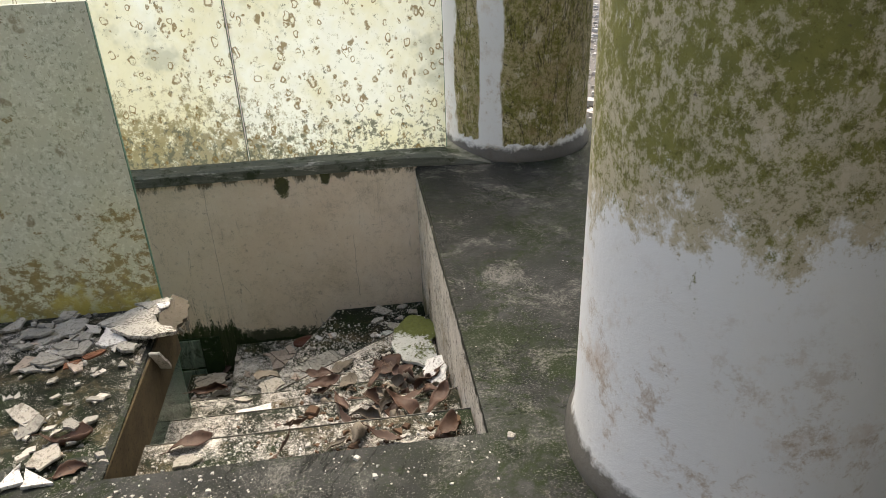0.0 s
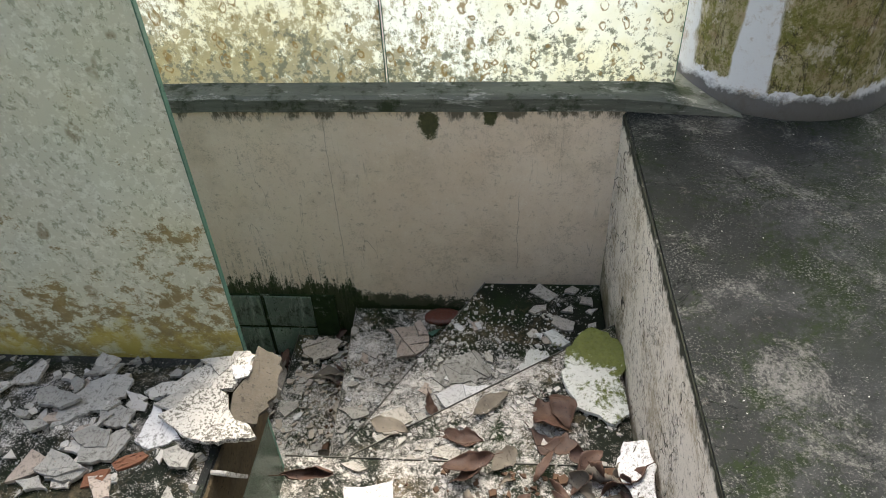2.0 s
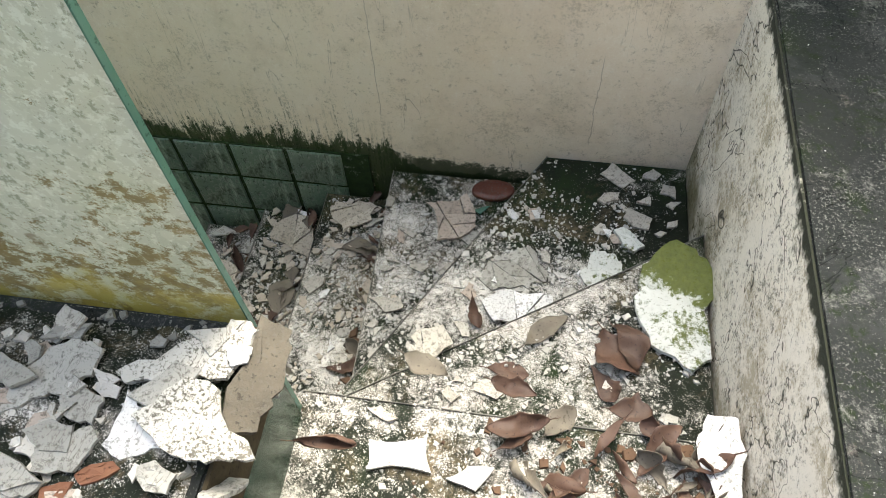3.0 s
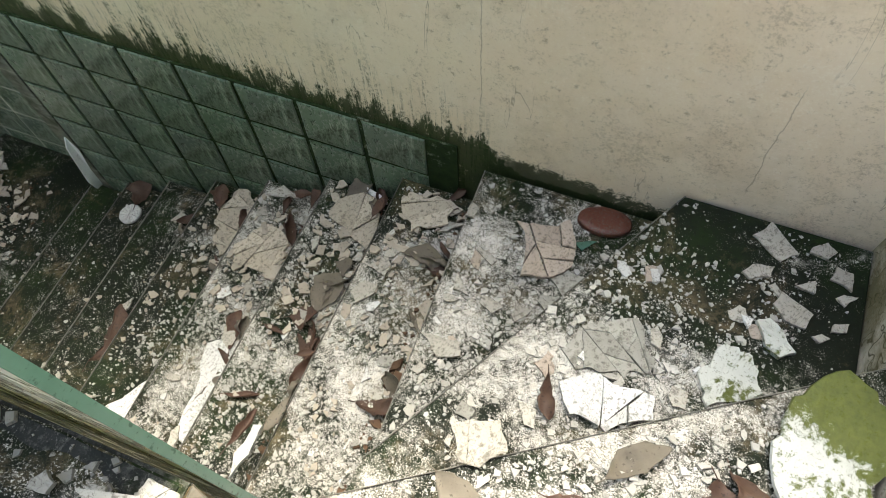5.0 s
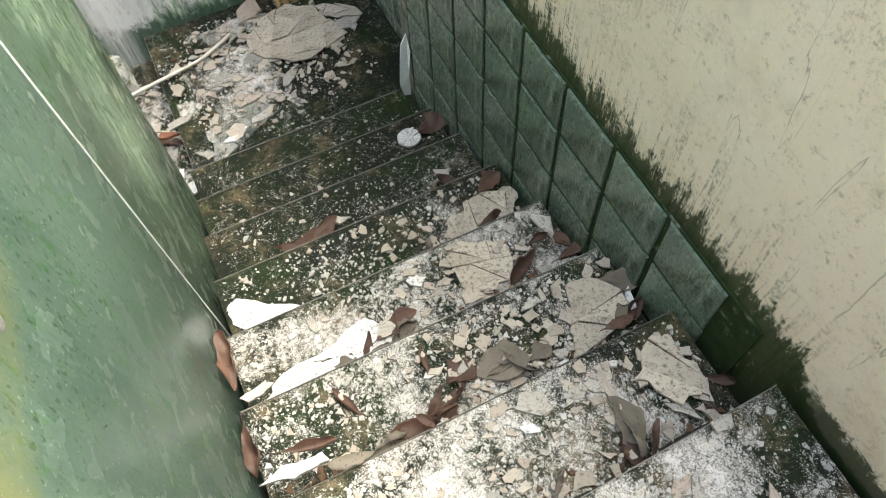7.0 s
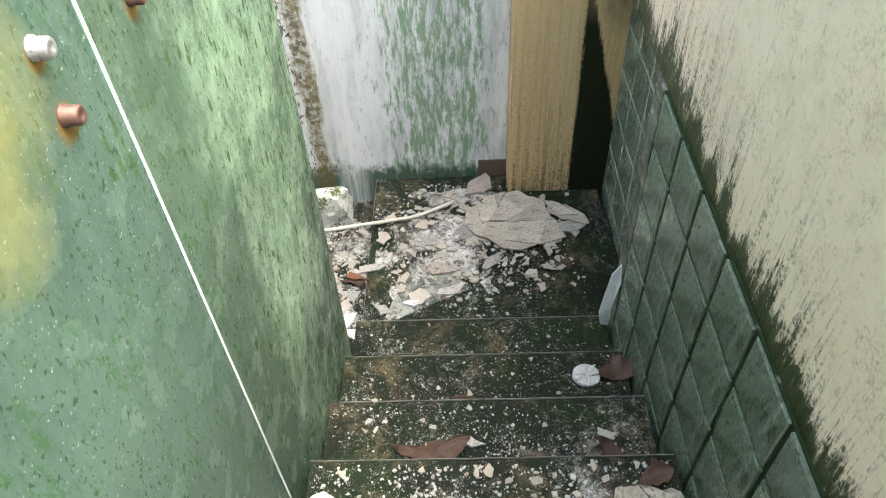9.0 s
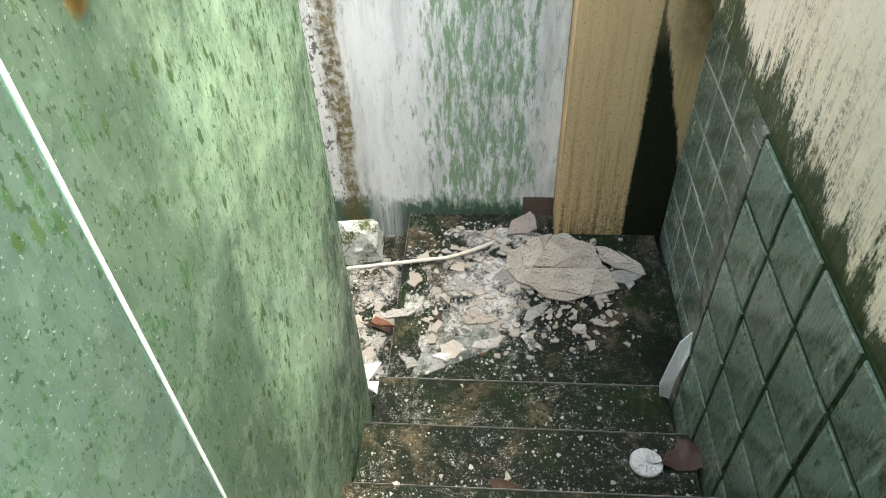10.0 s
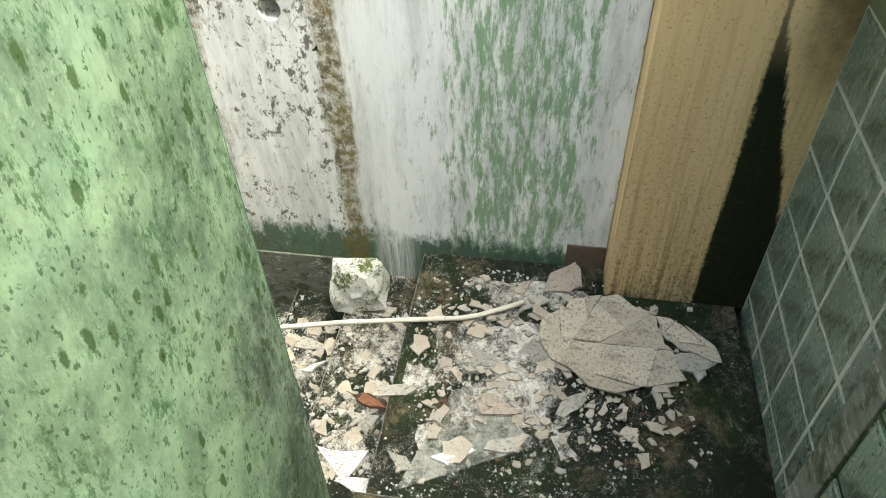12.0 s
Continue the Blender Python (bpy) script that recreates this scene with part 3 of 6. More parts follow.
def guard_glass_stair(name, dark, light, share):
    n = Nodes(name)
    x, z = n.axis(0), n.axis(2)
    film = n.mix(n.ramp(n.noise(2.6, 7, 0.75, n.scaled(1, 1, 0.6)), (0.38, 0.0), (0.60, 1.0)), dark, light)
    film = n.mix(n.maths("MULTIPLY", n.ramp(n.noise(11, 8, 0.82, n.scaled(1.6, 1, 0.6)), (0.50, 0.0), (0.60, 1.0)), 0.6), film, tuple(min(0.86, 1.08 * v) for v in light))
    # less light from behind towards the east, put into the film colour
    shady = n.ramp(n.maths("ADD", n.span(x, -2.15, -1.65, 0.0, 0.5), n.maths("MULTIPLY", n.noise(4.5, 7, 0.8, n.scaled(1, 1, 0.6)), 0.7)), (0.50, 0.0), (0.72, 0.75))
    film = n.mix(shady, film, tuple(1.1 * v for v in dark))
    spot = n.cells(21.0, n.scaled(1.5, 0.02, 0.62))
    pick = n.node("ShaderNodeSeparateColor")
    n.put(pick.inputs[0], n.cells(21.0, n.scaled(1.5, 0.02, 0.62), out="Color"))
    dot = n.maths("MULTIPLY", n.ramp(n.maths("ADD", spot, n.maths("MULTIPLY", n.noise(26, 6, 0.8), 0.75)), (0.56, 1.0), (0.64, 0.0)), n.ramp(pick.outputs[0], (0.40, 0.0), (0.42, 1.0)))
    where = n.ramp(n.maths("ADD", n.span(x, -1.2, -2.6, 0.0, 0.35), n.maths("MULTIPLY", n.noise(2.2, 4), 0.6)), (0.34, 0.0), (0.46, 1.0))
    film = n.mix(n.maths("MULTIPLY", n.maths("MULTIPLY", dot, where), 0.85), film, n.mix(n.noise(9, 3), (0.05, 0.14, 0.045), (0.14, 0.20, 0.06)))
    film = n.mix(n.maths("MULTIPLY", n.ramp(n.noise(120, 3, 0.6), (0.64, 0.0), (0.70, 1.0)), 0.5), film, (0.74, 0.84, 0.74))
    film = n.mix(n.maths("MULTIPLY", n.ramp(n.noise(100, 3, 0.6, n.scaled(1, 1, 0.6)), (0.60, 0.0), (0.66, 1.0)), 0.7), film, (0.05, 0.11, 0.04))
    film = n.mix(n.maths("MULTIPLY", n.ramp(n.noise(17, 8, 0.84, n.scaled(1.5, 1, 0.6)), (0.55, 0.0), (0.60, 1.0)), 0.7), film, (0.09, 0.22, 0.08))
    ochre = n.ramp(n.maths("ADD", n.maths("MULTIPLY", n.noise(3, 5, 0.7), 0.55), n.maths("MULTIPLY", n.span(z, -0.5, -0.1, 0.0, 0.3), n.span(x, -1.7, -1.3))), (0.46, 0.0), (0.64, 0.7))
    film = n.mix(ochre, film, (0.48, 0.46, 0.17))
    for bx, bz, size in ((-1.465, -0.185, 0.055), (-1.765, -0.17, 0.05), (-1.47, -0.085, 0.045)):
        far = n.node("ShaderNodeVectorMath")
        far.operation = "DISTANCE"
        n.put(far.inputs[0], n.place)
        far.inputs[1].default_value = (bx, 2.207, bz)
        halo = n.ramp(n.maths("ADD", n.span(far.outputs["Value"], 0.0, size, 0.75, 0.0), n.maths("MULTIPLY", n.noise(45, 5, 0.8), 0.4)), (0.50, 0.0), (0.72, 0.9))
        film = n.mix(halo, film, (0.42, 0.22, 0.04))
    return glass_film(n, film, n.span(n.noise(2.0, 5, 0.7), 0.3, 0.7, 0.80, 0.96), share)


def plain(name, a, b, scale, rough=0.7, spec=0.3, metal=0.0, rel=0.3, by="chance", cracked=False):
    n = Nodes(name)
    base = n.mix(n.noise(scale, 6, 0.7), a, b)
    if cracked:
        line = n.ramp(n.noise(11, 4, 0.6, warp=0.8), (0.496, 0.0), (0.5, 0.8), (0.504, 0.0))
        base = n.mix(line, base, (0.10, 0.085, 0.07))
        base = n.mix(n.ramp(n.noise(6, 6, 0.75), (0.52, 0.0), (0.66, 0.6)), base, tuple(0.55 * v for v in a))
        base = n.mix(n.ramp(n.maths("ADD", n.noise(95, 5, 0.8), n.maths("MULTIPLY", n.noise(9, 4), 0.16)), (0.60, 0.0), (0.68, 0.75)), base, (0.13, 0.12, 0.10))
    tone = n.chance() if by == "chance" else n.island()
    base = n.mix(n.span(tone, 0, 1, 0.0, 0.45), base, tuple(0.6 * v for v in a))
    speck = n.ramp(n.noise(110, 3, 0.6), (0.60, 0.0), (0.67, 0.6))
    base = n.mix(speck, base, tuple(0.35 * v for v in a))
    n.bump(n.noise(scale * 6, 4, 0.7), rel, 0.003)
    return n.done(base, rough, spec, metal)


PLASTER, SIDE, FLOOR = beige_plaster(), pit_side(), dark_floor()
TREAD = tread_stone("dark_terrazzo_with_lime_dust", -0.05)
TREAD_DUSTY = tread_stone("dark_terrazzo_under_rubble_dust", 0.03)
TREAD_PALE = tread_stone("pale_dusty_terrazzo", 0.045)
WHITE, TAN = white_peeling(), tan_board()
COL_A = column_paint("white_column_paint_with_moss", 0.42, 0.95, False)
COL_B = column_paint("white_column_paint_with_tall_moss", -0.1, 0.7, True)
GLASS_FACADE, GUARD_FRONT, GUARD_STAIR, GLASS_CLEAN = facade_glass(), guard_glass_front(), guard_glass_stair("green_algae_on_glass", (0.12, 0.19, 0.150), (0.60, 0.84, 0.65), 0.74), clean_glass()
# near pane's copy of the film, darkened for the dim space behind it
GUARD_STAIR_SHADED = guard_glass_stair("shaded_green_film_on_glass", (0.11, 0.18, 0.15), (0.44, 0.62, 0.52), 0.66)
GLASS_EDGE = plain("green_glass_edge", (0.05, 0.13, 0.09), (0.12, 0.22, 0.17), 12, 0.25, 0.5, rel=0.1)


def ribbed_block():
    n = Nodes("dark_ribbed_glass_block")
    base = n.mix(n.noise(6, 5, 0.7), (0.075, 0.125, 0.085), (0.22, 0.285, 0.225))
    base = n.mix(n.span(n.chance(), 0, 1, 0.0, 0.4), base, (0.13, 0.15, 0.14))
    slime = n.ramp(n.noise(1.0, 7, 0.8, n.scaled(9, 9, 5)), (0.47, 0.0), (0.60, 0.9))
    base = n.mix(slime, base, n.mix(n.noise(30, 3), (0.008, 0.016, 0.007), (0.030, 0.060, 0.018)))
    spots = n.ramp(n.maths("ADD", n.noise(34, 7, 0.85, n.scaled(1, 1, 0.5)), n.maths("MULTIPLY", n.noise(3, 4), 0.2)), (0.64, 0.0), (0.69, 0.9))
    base = n.mix(spots, base, (0.012, 0.026, 0.008))
    lime = n.ramp(n.noise(1.0, 7, 0.82, n.scaled(22, 22, 4)), (0.57, 0.0), (0.64, 0.5))
    base = n.mix(lime, base, (0.36, 0.42, 0.36))
    wave = n.node("ShaderNodeTexWave", Scale=22.0)
    wave.bands_direction = "X"
    n.put(wave.inputs["Vector"], n.scaled(1, 0, 0))
    n.bump(wave.outputs["Fac"], 0.12, 0.003)
    return n.done(base, n.span(slime, 0, 1, 0.22, 0.6), 0.6)


def mossy_plaster(name, sided):
    n = Nodes(name)
    base = n.mix(n.noise(9, 5, 0.7), (0.42, 0.43, 0.39), (0.74, 0.75, 0.72))
    base = n.mix(n.ramp(n.noise(75, 6, 0.85), (0.54, 0.0), (0.60, 0.8)), base, (0.16, 0.18, 0.12))
    side = n.maths("MULTIPLY", n.span(n.maths("MULTIPLY_ADD", n.axis(0), 0.6, n.axis(1)), -0.06, 0.16, -0.10, 0.24), sided)
    thick = n.maths("ADD", n.maths("MULTIPLY", n.noise(7, 6, 0.75), 0.55), n.maths("MULTIPLY", n.noise(60, 7, 0.85), 0.45))
    moss = n.ramp(n.maths("ADD", thick, side), (0.52, 0.0), (0.57, 0.95))
    base = n.mix(moss, base, n.mix(n.noise(45, 5, 0.8), (0.028, 0.042, 0.004), (0.135, 0.15, 0.022)))
    n.bump(n.maths("ADD", n.noise(80, 6, 0.8), n.maths("MULTIPLY", moss, 0.8)), 0.6, 0.006)
    return n.done(base, 0.95, 0.15)


def speckled_plaster():
    n = Nodes("black_speckled_plaster")
    base = n.mix(n.noise(8, 6, 0.7), (0.40, 0.38, 0.33), (0.62, 0.60, 0.55))
    dots = n.ramp(n.maths("ADD", n.maths("MULTIPLY", n.noise(130, 5, 0.8), 0.75), n.maths("MULTIPLY", n.noise(14, 4), 0.25)), (0.505, 0.0), (0.55, 0.9))
    base = n.mix(dots, base, (0.075, 0.068, 0.05))
    line = n.ramp(n.noise(9, 4, 0.6, warp=0.8), (0.497, 0.0), (0.5, 0.8), (0.503, 0.0))
    base = n.mix(line, base, (0.06, 0.05, 0.04))
    n.bump(n.noise(90, 5, 0.8), 0.5, 0.004)
    return n.done(base, 0.95, 0.15)


SHARD_SPECK = speckled_plaster()
BLOCK, MOSSY = ribbed_block(), mossy_plaster("white_plaster_thinly_grown_with_moss", 0.0)
MOSS_TOP = mossy_plaster("white_plaster_half_grown_with_moss", 1.0)
SHARD_GREY = plain("grey_lichened_plaster", (0.26, 0.25, 0.22), (0.50, 0.485, 0.44), 12, 0.9, 0.2, cracked=True)
SHARD_PINK = plain("pinkish_mortar", (0.38, 0.31, 0.25), (0.58, 0.50, 0.43), 12, 0.9, 0.2, rel=0.6, cracked=True)
BRICK = plain("broken_red_brick", (0.16, 0.07, 0.04), (0.32, 0.16, 0.095), 14, 0.9, 0.2)
CLAY = plain("brown_clay_disc", (0.09, 0.026, 0.015), (0.19, 0.06, 0.035), 9, 0.45, 0.4, cracked=True)


def mouldy_grout():
    n = Nodes("mouldy_grout")
    pale = n.ramp(n.noise(7, 7, 0.8), (0.58, 0.0), (0.70, 0.7))
    base = n.mix(pale, n.mix(n.noise(30, 4), (0.008, 0.014, 0.007), (0.03, 0.055, 0.016)), (0.36, 0.38, 0.31))
    n.bump(n.noise(80, 5, 0.7), 0.3, 0.004)
    return n.done(base, 0.85, 0.2)


GROUT = mouldy_grout()
GROUT_PALE = plain("pale_grout", (0.27, 0.29, 0.25), (0.54, 0.55, 0.50), 9, 0.85, 0.2)
SHARD_EARTH = plain("earthy_plaster", (0.07, 0.06, 0.047), (0.17, 0.15, 0.115), 30, 0.95, 0.15, rel=0.7, cracked=True)
BARE = plain("bare_brown_mortar", (0.10, 0.07, 0.05), (0.24, 0.18, 0.13), 12, 0.9, 0.2, rel=0.6)
RAW = plain("raw_grey_concrete", (0.16, 0.15, 0.13), (0.30, 0.29, 0.26), 4, 0.9)


def kerb_concrete():
    n = Nodes("green_black_mouldy_concrete")
    base = n.mix(n.noise(1.0, 6, 0.75, n.scaled(3, 12, 40)), (0.020, 0.026, 0.018), (0.24, 0.25, 0.21))
    base = n.mix(n.ramp(n.noise(1.0, 6, 0.78, n.scaled(6, 14, 30)), (0.55, 0.0), (0.65, 0.8)), base, (0.46, 0.46, 0.42))
    base = n.mix(n.ramp(n.noise(9, 6, 0.75), (0.50, 0.0), (0.62, 0.85)), base, (0.028, 0.040, 0.016))
    n.bump(n.noise(50, 6, 0.75), 0.5, 0.006)
    return n.done(base, 0.85, 0.2)


KERB = kerb_concrete()
SLAB_SIDE = plain("black_blotched_plaster", (0.007, 0.007, 0.004), (0.12, 0.09, 0.05), 11, 0.9, 0.15, rel=0.6)
GREEN_PANE = plain("dark_green_wet_glass", (0.010, 0.035, 0.020), (0.045, 0.13, 0.075), 9, 0.22, 0.5, rel=0.15)
CEIL = plain("white_soffit_paint", (0.66, 0.66, 0.64), (0.78, 0.78, 0.75), 2, 0.85)
SHARD = plain("broken_white_plaster", (0.34, 0.31, 0.26), (0.60, 0.58, 0.53), 9, 0.9, 0.2, cracked=True)
SHARD_WHITE = plain("bright_white_plaster", (0.58, 0.57, 0.55), (0.80, 0.80, 0.79), 9, 0.9, 0.2, rel=0.2, cracked=True)
LEAF = plain("dry_brown_leaf", (0.030, 0.017, 0.012), (0.15, 0.082, 0.054), 12, 0.6, 0.35)
LEAF_GREY = plain("dry_grey_leaf", (0.10, 0.085, 0.065), (0.22, 0.19, 0.15), 12, 0.7, 0.3)
CHIP_GREY = plain("grey_mortar_crumbs", (0.09, 0.085, 0.07), (0.42, 0.41, 0.37), 9, 0.95, 0.2, by="island")
LEAF_BITS = plain("brown_leaf_bits", (0.04, 0.022, 0.015), (0.20, 0.12, 0.07), 9, 0.8, 0.2, by="island")
SHEET = plain("beige_plaster_sheet", (0.40, 0.345, 0.27), (0.64, 0.575, 0.475), 14, 0.9, 0.2, rel=0.6, cracked=True)
CHIP = plain("lime_crumbs", (0.28, 0.26, 0.22), (0.72, 0.71, 0.68), 9, 0.95, 0.2, by="island")
SHARD_BITS = plain("small_broken_plaster", (0.36, 0.33, 0.28), (0.70, 0.68, 0.64), 9, 0.9, 0.2, by="island")
SHEET_BITS = plain("small_broken_beige_plaster", (0.30, 0.255, 0.20), (0.60, 0.54, 0.46), 14, 0.9, 0.2, by="island")
STEEL = plain("weathered_steel", (0.32, 0.31, 0.30), (0.5, 0.5, 0.5), 40, 0.45, 0.5, 0.8)
RUST = plain("rusty_bolt", (0.07, 0.035, 0.025), (0.19, 0.11, 0.09), 50, 0.5, 0.4, 0.5)
SEAL = plain("white_joint_sealant", (0.70, 0.74, 0.74), (0.85, 0.88, 0.88), 30, 0.4)
PIPE = plain("white_plastic_pipe", (0.50, 0.46, 0.38), (0.68, 0.64, 0.56), 20, 0.45)
LITTER = plain("leaf_litter_ground", (0.05, 0.047, 0.042), (0.26, 0.25, 0.24), 14, 0.9, rel=0.6)
LITTER_LEAF = plain("pale_leaf_litter", (0.16, 0.155, 0.15), (0.74, 0.73, 0.72), 5, 0.8, by="island")


# ---------------------------------------------------------------- mesh tools
def box_bm(x0, x1, y0, y1, z0, z1, bevel=0.0, bm=None):
    bm = bm or bmesh.new()
    v = [bm.verts.new((x, y, z)) for z in (z0, z1) for x, y in ((x0, y0), (x1, y0), (x1, y1), (x0, y1))]
    faces = [bm.faces.new([v[k] for k in q]) for q in ((3, 2, 1, 0), (4, 5, 6, 7), (0, 1, 5, 4), (1, 2, 6, 5), (2, 3, 7, 6), (3, 0, 4, 7))]
    if bevel:
        edges = list({e for f in faces for e in f.edges})
        bmesh.ops.bevel(bm, geom=edges, offset=bevel, segments=2, affect="EDGES", profile=0.6)
    return bm


def prism_bm(points, z0, z1, bevel=0.0, bm=None):
    """A plan outline, counter-clockwise, raised from z0 to z1."""
    bm = bm or bmesh.new()
    low, top = [bm.verts.new((x, y, z0)) for x, y in points], [bm.verts.new((x, y, z1)) for x, y in points]
    n = len(points)
    faces = [bm.faces.new(low[::-1]), bm.faces.new(top)]
    faces += [bm.faces.new((low[k], low[(k + 1) % n], top[(k + 1) % n], top[k])) for k in range(n)]
    if bevel:
        bmesh.ops.bevel(bm, geom=list(faces[1].edges), offset=bevel, segments=2, affect="EDGES")
    return bm


def mesh_of(name, bm, material, smooth=False):
    bmesh.ops.recalc_face_normals(bm, faces=bm.faces)
    me = bpy.data.meshes.new(name)
    bm.to_mesh(me)
    bm.free()
    me.materials.append(material)
    if smooth:
        me.shade_smooth()
    return me


def part(name, bm, material, parent=None, label="", smooth=False):
    ob = new(name, mesh_of(name, bm, material, smooth))
    ob.parent = parent
    return tagged(ob, label)


def setting(name, bm, material, label, category, smooth=False):
    return tagged(part(name, bm, material, smooth=smooth), label, category, kind="structure")


# ---------------------------------------------------------------- levels and plan
RISE, GO = 0.17, 0.3185
GLASS_Y, WALL_Y, WEST_X, PIT_X, SLAB_X, VOID_X = 2.20, 3.41, -3.92, 0.61, -0.445, -2.62
POST_X, BAY_Y, LIP_Z = -2.735, 3.55, -0.957                 # the recessed bay of glass blocks over the landing

# ---------------------------------------------------------------- large structure
outline = [(VOID_X, -4.0), (5.0, -4.0), (5.0, 4.0), (PIT_X + 0.006, 4.0), (PIT_X + 0.006, 1.293), (SLAB_X, 1.293), (SLAB_X, GLASS_Y - 0.02), (VOID_X, GLASS_Y - 0.02)]
setting("floor", prism_bm(outline, -0.20, 0.0, 0.008), FLOOR, "dark worn concrete floor around the open stairwell", "floor")
north = box_bm(POST_X, 0.76, WALL_Y, 3.62, -3.6, 0.0)
box_bm(-4.2, POST_X, WALL_Y, 3.62, LIP_Z, 0.0, bm=north)
box_bm(-4.2, POST_X, BAY_Y + 0.012, 3.62, -3.6, LIP_Z, bm=north)
setting("wall_north", north, PLASTER, "beige plaster stairwell wall with black mould", "wall")
setting("wall_east_of_stairs", box_bm(PIT_X, 0.80, 0.95, WALL_Y - 0.003, -3.6, -0.012), SIDE, "cracked cream plaster stairwell side wall", "wall")


def holed_wall(x0, x1, y0, y1, z0, z1, hy, hz, r):
    """A wall with one round hole bored into it."""
    s, n = 0.15, 32
    bm = box_bm(x0, x1, y0, hy - s, z0, z1)
    box_bm(x0, x1, hy + s, y1, z0, z1, bm=bm)
    box_bm(x0, x1, hy - s, hy + s, z0, hz - s, bm=bm)
    box_bm(x0, x1, hy - s, hy + s, hz + s, z1, bm=bm)
    ring, deep, edge = [], [], []
    for k in range(n):
        a = 2 * math.pi * (k + 0.5) / n
        c, d = math.cos(a), math.sin(a)
        m = max(abs(c), abs(d))
        ring.append(bm.verts.new((x1, hy + r * c, hz + r * d)))
        deep.append(bm.verts.new((x0 + 0.02, hy + r * c, hz + r * d)))
        edge.append(bm.verts.new((x1, hy + s * c / m, hz + s * d / m)))
    for k in range(n):
        j = (k + 1) % n
        bm.faces.new((ring[k], ring[j], edge[j], edge[k]))
        bm.faces.new((ring[k], deep[k], deep[j], ring[j]))
    bm.faces.new(deep)
    return bm


setting("wall_west", holed_wall(-4.2, WEST_X, -4.0, 3.0, -3.6, 1.9, 1.745, -1.29, 0.042), WHITE, "white painted wall streaked with green algae, one round hole", "wall")
setting("skirting", box_bm(WEST_X + 0.001, WEST_X + 0.012, 0.4, 2.0, -3.3, -2.47, 0.003), KERB, "dark grey painted skirting on the white wall", "skirting")
setting("slab_edge", box_bm(SLAB_X + 0.001, SLAB_X + 0.010, 1.296, 2.178, -0.20, -0.006, 0.003), SLAB_SIDE, "brown and black mouldy plaster on the slab edge", "trim")
setting("wall_return", box_bm(-4.2, -3.765, 3.003, BAY_Y + 0.008, -2.385, LIP_Z - 0.003, 0.004), TAN, "tan plaster wall return with black run-off", "wall")
setting("wall_return_head", box_bm(-4.2, -3.765, 3.003, WALL_Y - 0.003, LIP_Z - 0.002, 1.9), TAN, "tan plaster wall return above the glass blocks", "wall")
bare = box_bm(WEST_X + 0.001, WEST_X + 0.010, 2.84, 3.0, -2.379, -2.262, 0.003)
setting("bare_patch", bare, BARE, "bare brown mortar where the plaster foot broke off", "wall")
# added unseen walls; the east one keeps light off the columns' right sides
setting("wall_south", box_bm(-4.2, 5.2, -4.2, -4.003, -3.6, 3.2), CEIL, "plain white closing wall, added out of view", "wall")
setting("wall_east", box_bm(5.003, 5.2, -4.0, 2.2, -0.3, 3.2), CEIL, "plain white closing wall, added out of view", "wall")
# out of view; outline cut back to let sky light into the stairwell
setting("ceiling", prism_bm([(-1.3, -4.2), (5.2, -4.2), (5.2, 4.3), (2.1, 4.3), (2.1, -0.5), (-1.3, -0.5)], 3.2, 3.4), CEIL, "plain white soffit, added out of view and cut back for daylight", "ceiling")
setting("floor_lower", box_bm(-4.2, 0.8, -4.2, 3.6, -3.8, -3.6), RAW, "grey concrete floor of the lower level", "floor")


def ground():
    bm = bmesh.new()
    ring = [(-400, -400), (400, -400), (400, 400), (-400, 400)]
    hole = [(-4.2, -4.2), (5.0, -4.2), (5.0, 4.0), (-4.2, 4.0)]
    a, b = [bm.verts.new((x, y, -0.08)) for x, y in ring], [bm.verts.new((x, y, -0.08)) for x, y in hole]
    for k in range(4):
        bm.faces.new((a[k], a[(k + 1) % 4], b[(k + 1) % 4], b[k]))
    return bm


setting("ground", ground(), LITTER, "grey leaf-littered ground outside the building", "ground")


def kerb():
    """A low kerb whose east end runs out into the floor."""
    bm = bmesh.new()
    rows = []
    count = 90
    for k in range(count + 1):
        x = -4.2 + (1.02 + 4.2) * k / count
        h = 0.063 * min(1.0, max(0.0, (1.02 - x) / 0.30)) ** 0.8
        w = noise.noise(Vector((x * 5, 1, 2))) * 0.006
        f = WALL_Y - 0.010 + w - 0.05 * max(0.0, (x - 0.62) / 0.4)
        rows.append([bm.verts.new(p) for p in ((x, f, 0.002), (x, f + w, 0.8 * h + 0.002), (x, f + 0.014, h + 0.002), (x, 3.5, h + 0.003 + w * 0.4), (x, 3.9, h + 0.003), (x, 3.9, 0.002))])
    for a, b in zip(rows, rows[1:]):
        for i in range(5):
            bm.faces.new((a[i], b[i], b[i + 1], a[i + 1]))
    bm.faces.new(rows[0]), bm.faces.new(rows[-1])
    return bm


setting("kerb", kerb(), KERB, "low mouldy concrete kerb under the glass", "kerb")


def column(name, x, y, r, z1, material, label):
    bm = bmesh.new()
    n = 64
    rings = []
    for z, rr in ((0.001, r + 0.022), (0.030, r + 0.02), (0.05, r + 0.008), (0.08, r), (0.6, r), (1.2, r), (1.9, r), (z1, r)):
        rings.append([bm.verts.new((x + rr * math.cos(2 * math.pi * k / n), y + rr * math.sin(2 * math.pi * k / n), z)) for k in range(n)])
    for lo, hi in zip(rings, rings[1:]):
        for k in range(n):
            bm.faces.new((lo[k], lo[(k + 1) % n], hi[(k + 1) % n], hi[k]))
    return setting(name, bm, material, label, "column", True)


